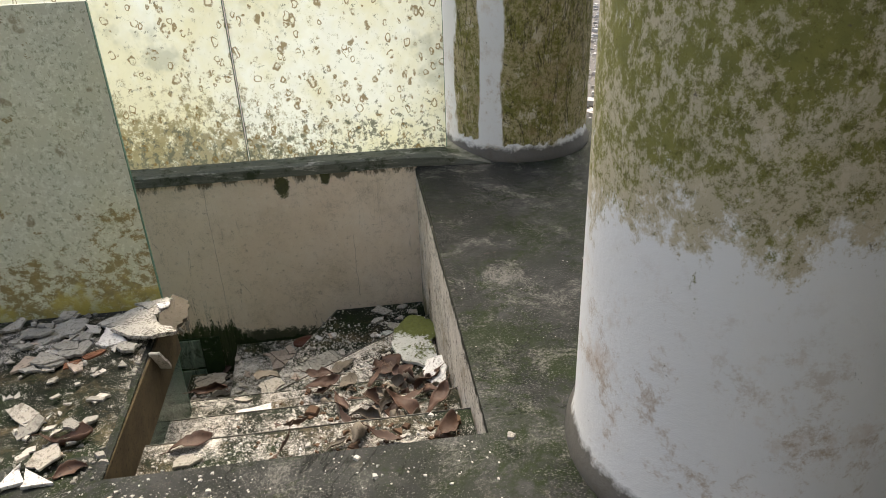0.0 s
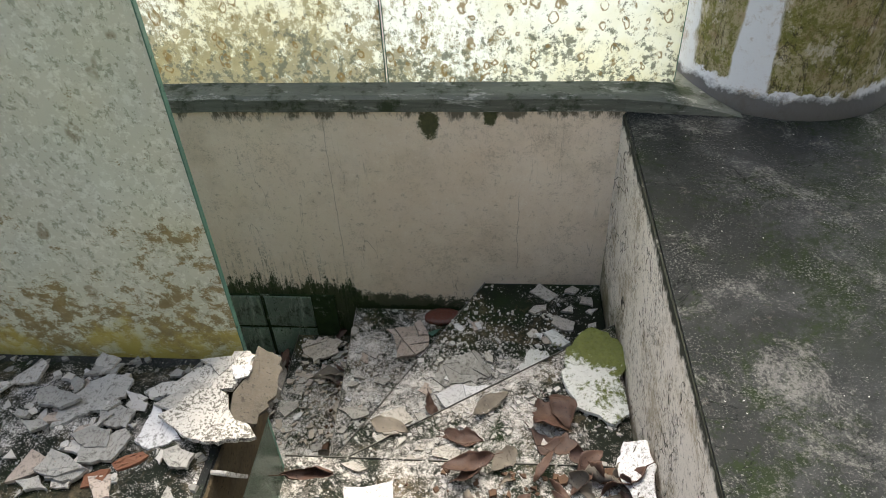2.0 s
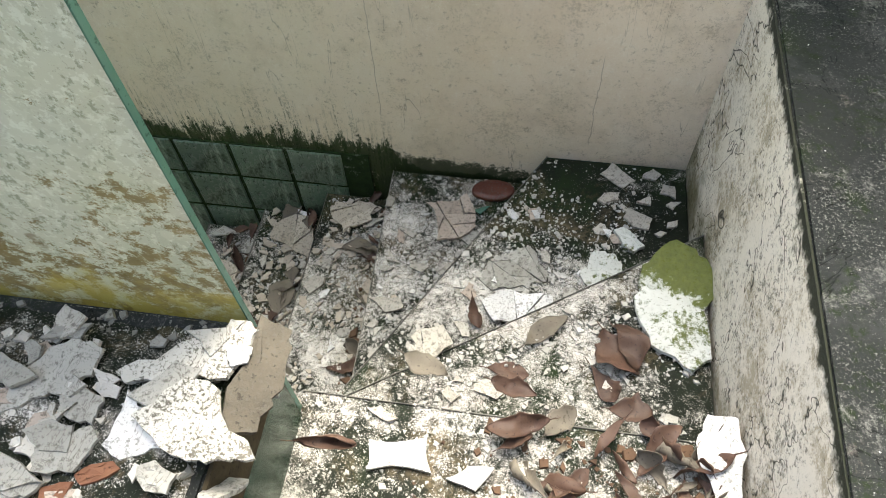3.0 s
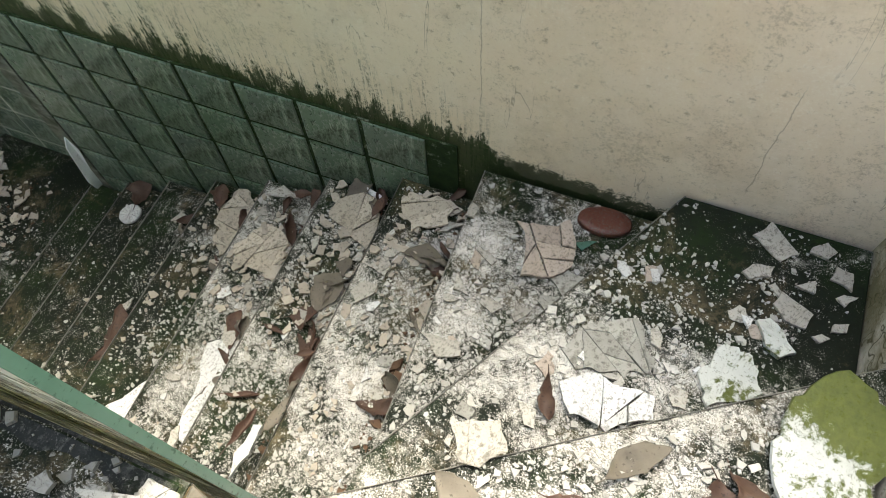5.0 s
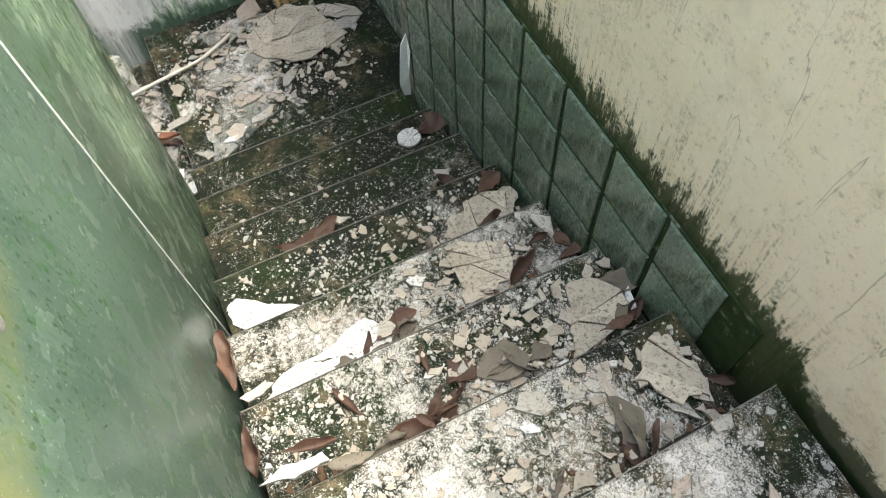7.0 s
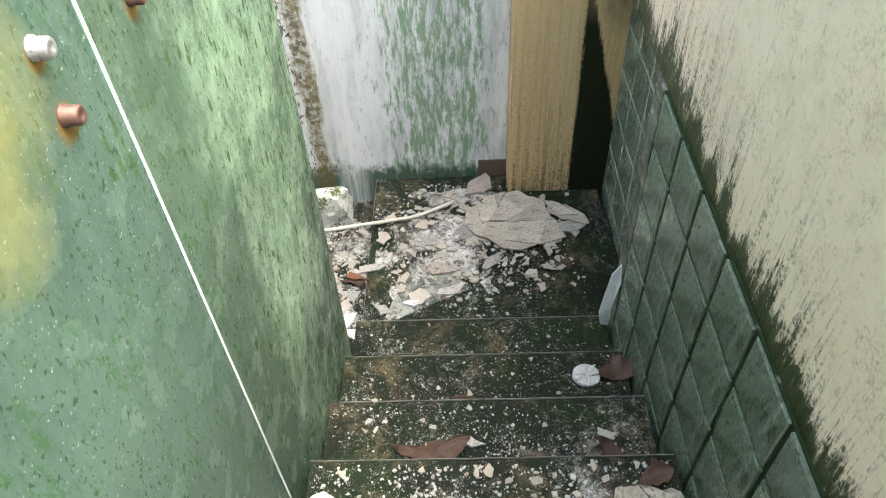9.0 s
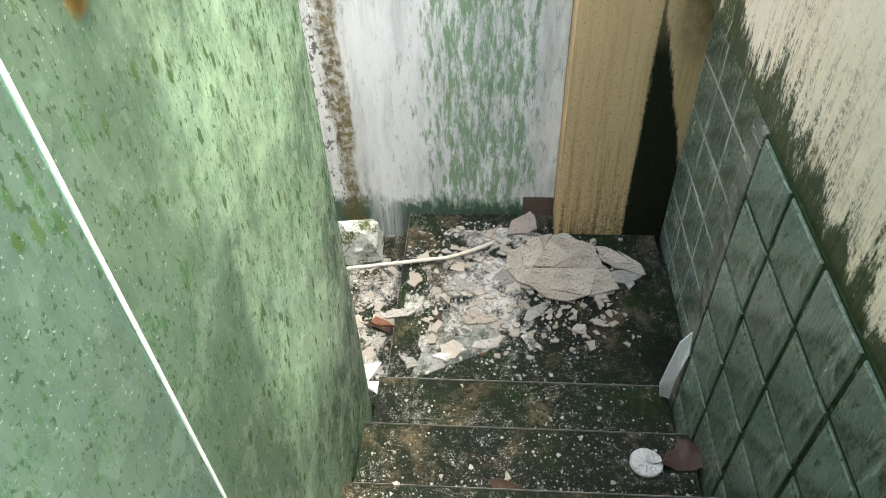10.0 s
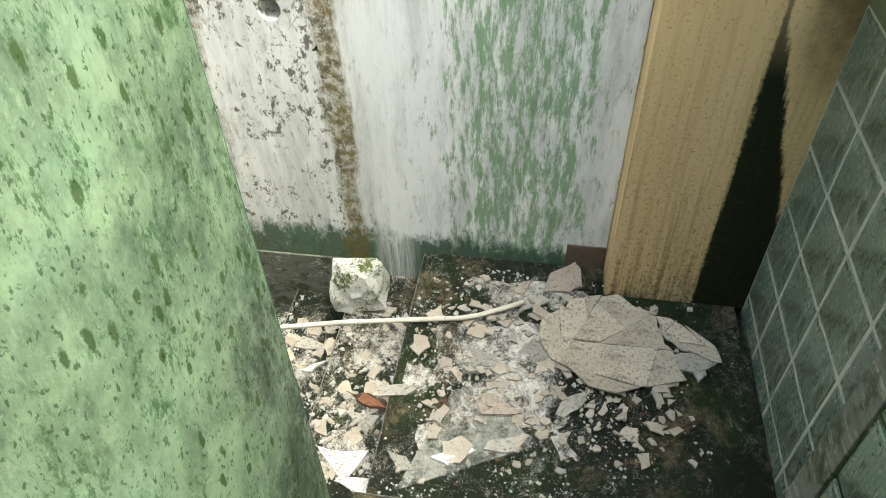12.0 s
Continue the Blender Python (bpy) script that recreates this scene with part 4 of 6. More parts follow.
column("column_1", 1.24, 1.17, 0.41, 3.2, COL_A, "thick round white column with green moss above")
column("column_2", 1.24, 3.76, 0.41, 3.2, COL_B, "round white column with brown and mossy patches")

# ---------------------------------------------------------------- stairs
stairs = tagged(new("staircase"), "dark terrazzo winder staircase littered with fallen plaster", "stairs", kind="structure")
NOSE_Y = [1.293 + GO * k for k in range(1, 4)]                 # first three treads go north
NOSE_X = [-0.48 - GO * k for k in range(8)]                    # the rest go west


NOSING = plain("worn_pale_nosing", (0.08, 0.075, 0.06), (0.36, 0.35, 0.31), 45, 0.8)
# near-black, stands in for the shadow under the nosing above
CREASE_SHADE = plain("black_tread_crease_shade", (0.006, 0.007, 0.005), (0.03, 0.03, 0.02), 30, 0.6)


def ribbon(a, b, wide, z0, z1, side):
    """A narrow strip along the plan line from a to b, to its given side."""
    way = (Vector((*b, 0)) - Vector((*a, 0))).normalized()
    off = Vector((-way.y, way.x, 0)) * wide * side
    bm = bmesh.new()
    count = 24
    rows = []
    for k in range(count + 1):
        u = k / count
        p, s = Vector((*a, 0)).lerp(Vector((*b, 0)), u), 0.6 + 0.5 * noise.noise(Vector((a[0] * 9 + u * 14, a[1] * 7, z0 * 5)))
        rows.append([bm.verts.new((p.x, p.y, z0)), bm.verts.new((p.x + off.x * s, p.y + off.y * s, z0)), bm.verts.new((p.x + off.x * s, p.y + off.y * s, z1)), bm.verts.new((p.x, p.y, z1))])
    for r0, r1 in zip(rows, rows[1:]):
        for i in range(4):
            bm.faces.new((r0[i], r1[i], r1[(i + 1) % 4], r0[(i + 1) % 4]))
    bm.faces.new(rows[0]), bm.faces.new(rows[-1][::-1])
    return bm


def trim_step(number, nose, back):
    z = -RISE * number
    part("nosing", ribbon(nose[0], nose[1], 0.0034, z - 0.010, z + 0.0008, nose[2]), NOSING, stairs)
    # thin added strip: shadow at the tread's back, given as shape
    part("silt", ribbon(back[0], back[1], 0.022, z - 0.002, z + 0.003, back[2]), CREASE_SHADE, stairs)


def step(number, points, material=None):
    z = -RISE * number
    return part("tread", prism_bm(points, z - 0.04, z, 0.006), material or TREAD, stairs), part("riser", prism_bm(shrink(points), z - RISE - 0.05, z - 0.041), RAW, stairs)


def shrink(points):
    cx, cy = sum(p[0] for p in points) / len(points), sum(p[1] for p in points) / len(points)
    return [(cx + (x - cx) * 0.93, cy + (y - cy) * 0.93) for x, y in points]


back = 1.293
EDGE = PIT_X - 0.004
for k, y in enumerate(NOSE_Y):
    step(k + 1, [(-0.47, back - 0.03), (PIT_X - 0.004, back - 0.03), (PIT_X - 0.004, y), (-0.47, y)], TREAD_PALE)
    trim_step(k + 1, ((-0.47, y + 0.001), (EDGE, y + 0.001), -1), ((-0.46, back + 0.001), (EDGE, back + 0.001), 1))
    back = y
EDGE, FAR = PIT_X - 0.004, WALL_Y - 0.016
step(4, [(-0.47, 2.20), (EDGE, 2.20), (EDGE, 2.985), (-0.46, 2.27)], TREAD_PALE)
step(5, [(-0.46, 2.24), (EDGE, 2.94), (EDGE, FAR), (0.10, FAR), (-0.45, 2.40)], TREAD_DUSTY)
step(6, [(-0.43, 2.36), (0.13, FAR), (-0.50, FAR), (-0.465, 2.26)], TREAD_DUSTY)
trim_step(4, ((-0.46, 2.271), (EDGE, 2.986), -1), ((-0.46, 2.251), (EDGE, 2.251), 1))
trim_step(5, ((-0.45, 2.401), (0.10, FAR), -1), ((-0.45, 2.28), (EDGE, 2.988), 1))
trim_step(6, ((-0.501, FAR), (-0.466, 2.27), 1), ((-0.44, 2.41), (0.11, FAR), 1))
front = -0.46
for k, x in enumerate(NOSE_X[1:]):
    step(7 + k, [(front + 0.03, 2.235), (front + 0.03, 3.375), (x, 3.375), (x, 2.235)], TREAD_DUSTY if k < 3 else TREAD)
    trim_step(7 + k, ((x - 0.001, 2.235), (x - 0.001, 3.375), -1), ((front - 0.001 if k else -0.485, 2.24), (front - 0.001 if k else -0.503, 3.37), 1))
    front = x
step(14, [(front + 0.03, 2.235), (front + 0.03, WALL_Y - 0.012), (POST_X - 0.006, WALL_Y - 0.012), (POST_X - 0.006, BAY_Y - 0.002), (-3.57, BAY_Y - 0.002), (-3.57, 3.515), (WEST_X + 0.004, 3.515), (WEST_X + 0.004, 2.235)])
trim_step(14, ((-2.80, 2.234), (WEST_X + 0.01, 2.234), -1), ((front - 0.001, 2.24), (front - 0.001, 3.37), 1))
for k in range(6):
    y = 2.235 - GO * (k + 1)
    trim_step(15 + k, ((-2.80, y - 0.001), (WEST_X + 0.01, y - 0.001), -1), ((-2.80, y + GO - 0.001), (WEST_X + 0.01, y + GO - 0.001), 1))
    step(15 + k, [(-2.80, y), (-2.80, y + GO + 0.03), (WEST_X + 0.004, y + GO + 0.03), (WEST_X + 0.004, y)], TREAD_DUSTY if k < 3 else TREAD)


# ---------------------------------------------------------------- glass
def glass_sheet(x0, x1, y, z0, z1, thick, front, back, label, name="glass_guard"):
    ob = tagged(new(name), label, "glass guard")
    pane = part("pane", box_bm(x0 + 0.003, x1 - 0.003, y - thick / 2, y + thick / 2, z0, z1), front, ob)
    pane.data.materials.append(back)
    for f in pane.data.polygons:
        f.material_index = 1 if f.normal.y > 0.5 else 0
    for a, b in ((x0, x0 + 0.0028), (x1 - 0.0028, x1)):
        part("polished_edge", box_bm(a, b, y - thick / 2, y + thick / 2, z0, z1), GLASS_EDGE, ob, "bright green cut glass edge")
    return ob


def bolt(x, z, material, parent, label):
    bm = bmesh.new()
    n = 20
    prof = ((0.0, 0.017), (0.003, 0.017), (0.004, 0.0145), (0.022, 0.0145), (0.025, 0.012), (0.025, 0.006), (0.023, 0.005), (0.023, 0.0008))
    rings = [[bm.verts.new((x + r * math.cos(2 * math.pi * k / n), GLASS_Y + 0.0075 + d, z + r * math.sin(2 * math.pi * k / n))) for k in range(n)] for d, r in prof]
    for lo, hi in zip(rings, rings[1:]):
        for k in range(n):
            bm.faces.new((lo[k], lo[(k + 1) % n], hi[(k + 1) % n], hi[k]))
    bm.faces.new(rings[-1])
    return part("bolt", bm, material, parent, label, True)


guard = glass_sheet(-1.600, -0.462, GLASS_Y, -1.95, 1.09, 0.014, GUARD_FRONT, GUARD_STAIR_SHADED, "tall glass guard, grey with dirt and green with algae")
part("sealant", box_bm(-1.6065, -1.6005, GLASS_Y - 0.008, GLASS_Y + 0.0095, -2.0, 1.09), SEAL, guard, "white sealant bead in the joint")
bolt(-1.47, -0.075, STEEL, guard, "grey steel fixing bolt")
bolt(-1.465, -0.172, RUST, guard, "rusty fixing bolt")
bolt(-0.84, -0.16, STEEL, guard, "grey steel fixing bolt")
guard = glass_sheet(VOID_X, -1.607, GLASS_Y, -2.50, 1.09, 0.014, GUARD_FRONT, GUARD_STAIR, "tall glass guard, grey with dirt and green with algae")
bolt(-1.77, -0.075, STEEL, guard, "grey steel fixing bolt")
bolt(-1.765, -0.155, RUST, guard, "rusty fixing bolt")
for x0, x1 in ((-4.0, -1.62), (-1.62, -0.275), (-0.268, 0.80)):
    glass_sheet(x0, x1, 3.52, 0.060, 1.16, 0.012, GLASS_FACADE, GLASS_CLEAN, "stained backlit glass sheet standing on the kerb", "glass_screen")
side = tagged(new("hanging_glass"), "dark green glass strip hung under the slab edge", "glass guard")
part("pane", box_bm(-0.466, -0.456, 1.30, 2.185, -1.05, -0.202), GREEN_PANE, side)

# level, x, y, length, turn and slimness of the larger fallen pieces
FLAKES_A = [
    (5, -0.21, 2.54, 0.16, -12, 0.60), (5, 0.36, 3.32, 0.13, -54, 0.80), (5, 0.33, 3.22, 0.08, 26, 0.70), (5, 0.45, 3.22, 0.07, -5, 0.70), (5, 0.43, 3.13, 0.09, -20, 0.80),
    (5, 0.48, 3.34, 0.07, 20, 0.80), (5, 0.54, 3.28, 0.08, -17, 0.70), (5, 0.56, 3.22, 0.06, 33, 0.60), (5, 0.51, 3.09, 0.05, 26, 0.50), (5, 0.55, 3.13, 0.05, 31, 0.60),
    (4, 0.00, 2.38, 0.10, -5, 0.50), (4, -0.11, 2.35, 0.06, -25, 0.80), (4, -0.10, 2.40, 0.05, -19, 0.60), (3, -0.25, 2.21, 0.08, -20, 0.45), 
]
FLAKES_B = [
    (6, -0.41, 2.79, 0.13, -7, 0.60), (6, -0.44, 2.93, 0.05, 4, 0.60), (7, -0.73, 3.03, 0.08, 39, 0.70), (7, -0.73, 2.93, 0.10, 45, 0.60),
    (7, -0.57, 3.24, 0.09, 44, 0.40), (8, -0.89, 3.23, 0.22, 102, 0.28), (9, -1.32, 3.34, 0.17, 28, 0.50),
    (9, -1.24, 2.74, 0.14, 97, 0.40), (10, -1.70, 2.35, 0.08, 34, 0.40), (11, -1.92, 3.22, 0.07, 97, 0.70),
]
FLAKES_C = [
    (11, -1.90, 2.75, 0.09, 93, 0.50), (11, -2.07, 2.40, 0.03, 91, 0.50), 
    (14, -3.65, 2.70, 0.19, 132, 0.60), (14, -3.46, 3.32, 0.24, 101, 0.40), (14, -3.33, 2.62, 0.12, 48, 0.60), (14, -3.22, 2.89, 0.16, 139, 0.35), (14, -3.02, 2.68, 0.16, 102, 0.35),
    (14, -3.10, 2.41, 0.06, 74, 0.80), (14, -3.43, 3.35, 0.12, 9, 0.40), (14, -3.61, 2.45, 0.06, 77, 0.60), (14, -2.95, 2.86, 0.04, 77, 0.70), (14, -3.19, 2.27, 0.17, 106, 0.35),
]
FLAKES_D = [
    (15, -3.16, 2.11, 0.21, 70, 0.50), (15, -3.70, 2.06, 0.15, 86, 0.50), (16, -3.59, 1.78, 0.16, 86, 0.50), 
    (0, -0.45, 2.15, 0.07, -17, 0.70), (0, -0.72, 2.00, 0.09, 14, 0.60), (0, -0.71, 1.91, 0.12, 6, 0.60), (0, -0.75, 1.84, 0.13, -14, 0.50), (0, -0.79, 1.80, 0.09, -14, 0.50),
    (0, -0.51, 1.87, 0.08, -15, 0.70), (0, -0.77, 2.10, 0.10, 13, 0.40), (0, -0.85, 2.01, 0.15, -15, 0.40), (0, -0.86, 1.94, 0.08, 6, 0.50), (0, -0.47, 1.88, 0.03, 30, 0.60),
]
FLAKES_E = [
    (0, -0.90, 1.97, 0.04, -12, 0.60), (0, -0.53, 1.61, 0.06, 3, 0.60), (0, -0.57, 1.50, 0.08, -37, 0.50), (0, -0.43, 1.33, 0.03, -20, 0.60), (0, 0.66, 1.24, 0.04, -33, 0.70),
    (1, -0.29, 1.51, 0.09, -2, 0.60), (8, -1.15, 2.30, 0.10, 98, 0.40), (6, -0.48, 3.23, 0.05, 93, 0.60),
]
WHITE_FLAKES_A = [
    (8, -0.93, 3.36, 0.07, -10, 0.40), 
    (14, -2.95, 2.50, 0.20, 116, 0.30), (15, -2.97, 2.09, 0.20, 71, 0.70), (15, -2.88, 2.16, 0.14, 73, 0.60), (16, -3.48, 1.80, 0.13, 125, 0.50),
    (0, -0.62, 1.97, 0.10, 45, 0.70), (0, -0.69, 1.34, 0.13, -48, 0.80), (0, -0.61, 1.31, 0.11, -31, 0.50), (3, -0.20, 2.11, 0.19, 0, 0.70), (3, -0.02, 2.08, 0.12, 6, 0.50),
]
WHITE_FLAKES_B = [
    (7, -0.85, 2.35, 0.17, 87, 0.30),
]
GREY_FLAKES = [
    (6, -0.15, 3.10, 0.15, 4, 0.70), (6, -0.15, 3.01, 0.11, 9, 0.60), (14, -3.42, 2.78, 0.21, 48, 0.60), (14, -3.37, 2.55, 0.16, 74, 0.50),
    (14, -2.91, 2.33, 0.12, 49, 0.60),
]
MOSSY_FLAKES = [
    (5, 0.40, 3.04, 0.11, -32, 0.70),
]
LEAVES_A = [
    (4, 0.36, 2.56, 0.15, -64, 0.50), (4, 0.04, 2.44, 0.11, -3, 0.60), (4, 0.30, 2.44, 0.12, -57, 0.45), (5, -0.08, 2.70, 0.11, -71, 0.35), (4, 0.35, 2.54, 0.15, -50, 0.60),
    (3, 0.06, 2.32, 0.11, -12, 0.50), (7, -0.83, 3.23, 0.08, 89, 0.50), (8, -0.89, 3.35, 0.10, 116, 0.60), (8, -0.95, 2.83, 0.09, 29, 0.80), (8, -1.01, 2.51, 0.10, 22, 0.35),
    (8, -1.02, 2.75, 0.09, -6, 0.30), (8, -0.85, 2.72, 0.11, 106, 0.40), (9, -1.23, 3.19, 0.14, 122, 0.45), (9, -1.30, 3.29, 0.08, 91, 0.50), (9, -1.21, 3.35, 0.10, 99, 0.40),
]
LEAVES_B = [
    (10, -1.67, 3.30, 0.11, 112, 0.60), (11, -1.88, 2.61, 0.25, 97, 0.40), (12, -2.28, 3.34, 0.16, 105, 0.80), (14, -3.62, 2.55, 0.08, 130, 0.60), (15, -3.22, 2.14, 0.16, 69, 0.40),
    (0, -0.57, 1.47, 0.13, 0, 0.50), (0, -0.53, 1.34, 0.08, 22, 0.50), (1, -0.29, 1.59, 0.13, 19, 0.50), (2, -0.34, 2.07, 0.13, 5, 0.40), (3, 0.35, 2.30, 0.10, 1, 0.60),
    (8, -1.27, 2.25, 0.18, -2, 0.40), (8, -1.01, 2.23, 0.15, -4, 0.35), (7, -0.89, 2.39, 0.13, 77, 0.30), (7, -0.82, 2.67, 0.05, 36, 0.50), (9, -1.27, 3.36, 0.07, 11, 0.60),
]
LEAVES_C = [
    (7, -0.59, 3.36, 0.07, 45, 0.50),
]
GREY_LEAVES = [
    (4, 0.14, 2.57, 0.15, 46, 0.45), (3, 0.18, 2.25, 0.10, 48, 0.50), (3, -0.17, 2.36, 0.12, -20, 0.50), (7, -0.61, 3.10, 0.14, 0, 0.40), (8, -0.99, 3.35, 0.12, 51, 0.50),
    (8, -0.91, 2.93, 0.15, 78, 0.65), (8, -0.90, 3.05, 0.07, 101, 0.70), (7, -0.82, 2.47, 0.11, 78, 0.40),
]
PINK_FLAKES = [
    (14, -3.80, 2.85, 0.19, 128, 0.70), (14, -3.17, 2.62, 0.18, 79, 0.50),
    (14, -3.76, 2.69, 0.16, 121, 0.50), (14, -3.39, 2.94, 0.14, 114, 0.40), (0, -0.53, 1.92, 0.04, 24, 0.50),
]
DISC = [
    (6, -0.09, 3.33, 0.18, 6, 0.60),
]
GREEN_SHARD = [
    (6, -0.11, 3.24, 0.08, 14, 0.50),
]
SHELL = [
    (12, -2.27, 3.21, 0.10, 77, 0.95),
]
BRICK_BITS = [
    (14, -3.12, 2.18, 0.14, 74, 0.40), (0, -0.61, 1.87, 0.07, 23, 0.40), (0, -0.68, 1.82, 0.08, 20, 0.50),
]


def flake_mesh(seed, length, slim, thick, material):
    """A broken flat piece: straight broken edges, an uneven outline, slightly warped."""
    rnd = random.Random(seed)
    n = rnd.choice((3, 4, 4, 4, 5, 5, 6))
    start = rnd.uniform(0, 6.28)
    out = []
    for k in range(n):
        a = start + (k + rnd.uniform(-0.3, 0.3)) * 2 * math.pi / n
        c, s = math.cos(a), math.sin(a)
        r = rnd.uniform(0.66, 1.12) / max(abs(c), abs(s)) ** 0.75
        out.append((0.5 * length * r * c, 0.5 * length * slim * r * s))
    # the broken edges step in and out at two scales
    for deep in (0.09, 0.08):
        fine = []
        for (x, y), (x2, y2) in zip(out, out[1:] + out[:1]):
            u, d = rnd.uniform(0.3, 0.7), rnd.uniform(-deep, 0.7 * deep)
            fine += [(x, y), (x + (x2 - x) * u + (y2 - y) * d, y + (y2 - y) * u - (x2 - x) * d)]
        out = fine
    bm = bmesh.new()
    lean = (rnd.uniform(-0.08, 0.08), rnd.uniform(-0.08, 0.08))
    warp = rnd.uniform(-0.4, 0.8) / max(length, 0.05)
    rings = []
    for f, z in ((0.96, 0.0), (1.0, 0.35 * thick), (0.985, thick), (0.55, thick), ):
        rings.append([bm.verts.new((x * f, y * f, z + warp * 0.10 * (x * x + y * y) * f * f + (lean[0] * x + lean[1] * y) * 0.3 * (z > 0) + (0.12 * thick * rnd.uniform(-1, 1) if f < 0.6 else 0))) for x, y in out])
    m = len(out)
    for lo, hi in zip(rings, rings[1:]):
        for k in range(m):
            bm.faces.new((lo[k], lo[(k + 1) % m], hi[(k + 1) % m], hi[k]))
    bm.faces.new(rings[0][::-1]), bm.faces.new(rings[-1])
    return mesh_of("plaster_flake", bm, material)


def leaf_mesh(seed, length, slim, material):
    """A dry leaf, crumpled and curled to one side, with a stalk."""
    rnd = random.Random(seed)
    curl, bend, twist, lop = rnd.choice((0.25, 0.5, 0.9, 1.5, 2.2)), rnd.uniform(-0.8, 1.2), rnd.uniform(-1.6, 1.6), rnd.uniform(-0.6, 0.6)
    tip, torn = rnd.uniform(0.55, 1.6), rnd.uniform(0.25, 0.7)
    bm = bmesh.new()
    rows, nl, nw = [], 12, 8
    for i in range(nl + 1):
        u = i / nl
        shape = math.sin(math.pi * (u * 0.95 + 0.025) ** tip) ** 0.85
        row = []
        for j in range(nw + 1):
            s = 2 * j / nw - 1
            ragged = 1 + torn * noise.noise(Vector((u * 7, seed * 1.7, 3 if s > 0 else 9)))
            half = 0.5 * length * slim * shape * ragged + 0.0006
            a = s * curl * (1 + lop * s) * (0.5 + 0.6 * u)
            x = (u - 0.5) * length * (1 - 0.06 * s * s) + 0.10 * length * lop * math.sin(3 * u)
            y = half * math.sin(a) / max(0.35, curl) * 1.35
            z = half * (1 - math.cos(a)) / max(0.35, curl) * 1.2 + bend * length * 0.55 * (u - 0.5) ** 2 + twist * y * (u - 0.5)
            z += 0.16 * length * noise.noise(Vector((x * 19, y * 24, seed))) + 0.05 * length * noise.noise(Vector((x * 60, y * 60, seed))) + 0.0012 * math.sin(u * 40) * abs(s)
            row.append(bm.verts.new((x, y, z)))
        rows.append(row)
    for a, b in zip(rows, rows[1:]):
        for j in range(nw):
            bm.faces.new((a[j], b[j], b[j + 1], a[j + 1]))
    low = sorted(v.co.z for v in bm.verts)[6]
    bmesh.ops.translate(bm, verts=bm.verts, vec=(0, 0, 0.002 - low))
    bmesh.ops.solidify(bm, geom=bm.faces[:], thickness=0.0011)
    z0 = rows[0][nw // 2].co.z
    box_bm(-0.66 * length, -0.5 * length + 0.004, -0.0011, 0.0011, z0, z0 + 0.0022, bm=bm)
    return mesh_of("dry_leaf", bm, material, True)


seedling = [100]


def lay(kind, rows, build, label, category, group, lift=0.001, tilt=5.0):
    for n, x, y, length, turn, slim in rows:
        seedling[0] += 1
        rnd = random.Random(seedling[0])
        ob = new(kind, build(seedling[0], length, slim))
        t = tilt * min(1.0, 0.12 / max(length, 0.05))
        drop = math.sin(radians(t)) * length * 0.25
        ob.matrix_world = pose(x, y, -RISE * n + lift + drop, rnd.uniform(-t, t), rnd.uniform(-t, t), turn)
        tagged(ob, label, category, group)


def flakes(material, thick):
    return lambda seed, length, slim: flake_mesh(seed, length * 1.08, slim, thick * random.Random(seed).uniform(0.7, 1.4), material)


def leaves(material):
    return lambda seed, length, slim: leaf_mesh(seed, length * 1.1, slim, material)


for rows in (FLAKES_A, FLAKES_B, FLAKES_C, FLAKES_D, FLAKES_E):
    lay("plaster_flake", [o for o in rows if o[0]], flakes(SHARD, 0.009), "broken off-white plaster flake lying in rubble", "plaster flake", "fallen plaster flakes")
    lay("plaster_flake", [(*o[:3], 0.85 * o[3], *o[4:]) for o in rows if not o[0]], flakes(SHARD_GREY, 0.010), "grey speckled plaster flake on the slab", "plaster flake", "fallen plaster flakes", 0.028, 8)
for rows in (WHITE_FLAKES_A, WHITE_FLAKES_B):
    lay("plaster_flake", rows, flakes(SHARD_WHITE, 0.014), "thick bright white plaster flake lying in rubble", "plaster flake", "fallen white plaster flakes")
lay("plaster_flake", GREY_FLAKES, flakes(SHARD_GREY, 0.010), "grey lichened plaster flake lying in rubble", "plaster flake", "fallen grey plaster flakes")
lay("mortar_piece", PINK_FLAKES, flakes(SHARD_PINK, 0.014), "pinkish broken mortar piece among plaster", "mortar piece", "mortar pieces")
lay("plaster_flake", MOSSY_FLAKES, flakes(MOSSY, 0.016), "broken plaster flake grown with green moss", "plaster flake", "mossy flakes")
lay("brick_piece", BRICK_BITS, flakes(BRICK, 0.022), "broken red brick piece in the rubble", "brick piece", "brick pieces")
lay("glass_shard", GREEN_SHARD, flakes(GLASS_EDGE, 0.006), "small green broken glass shard on a step", "glass shard", "")
for rows in (LEAVES_A, LEAVES_B, LEAVES_C):
    lay("dry_leaf", rows, leaves(LEAF), "dry curled reddish-brown leaf", "leaf", "dry leaves on the stairs")
lay("dry_leaf", GREY_LEAVES, leaves(LEAF_GREY), "dry grey-brown leaf lying flat", "leaf", "dry leaves on the stairs")

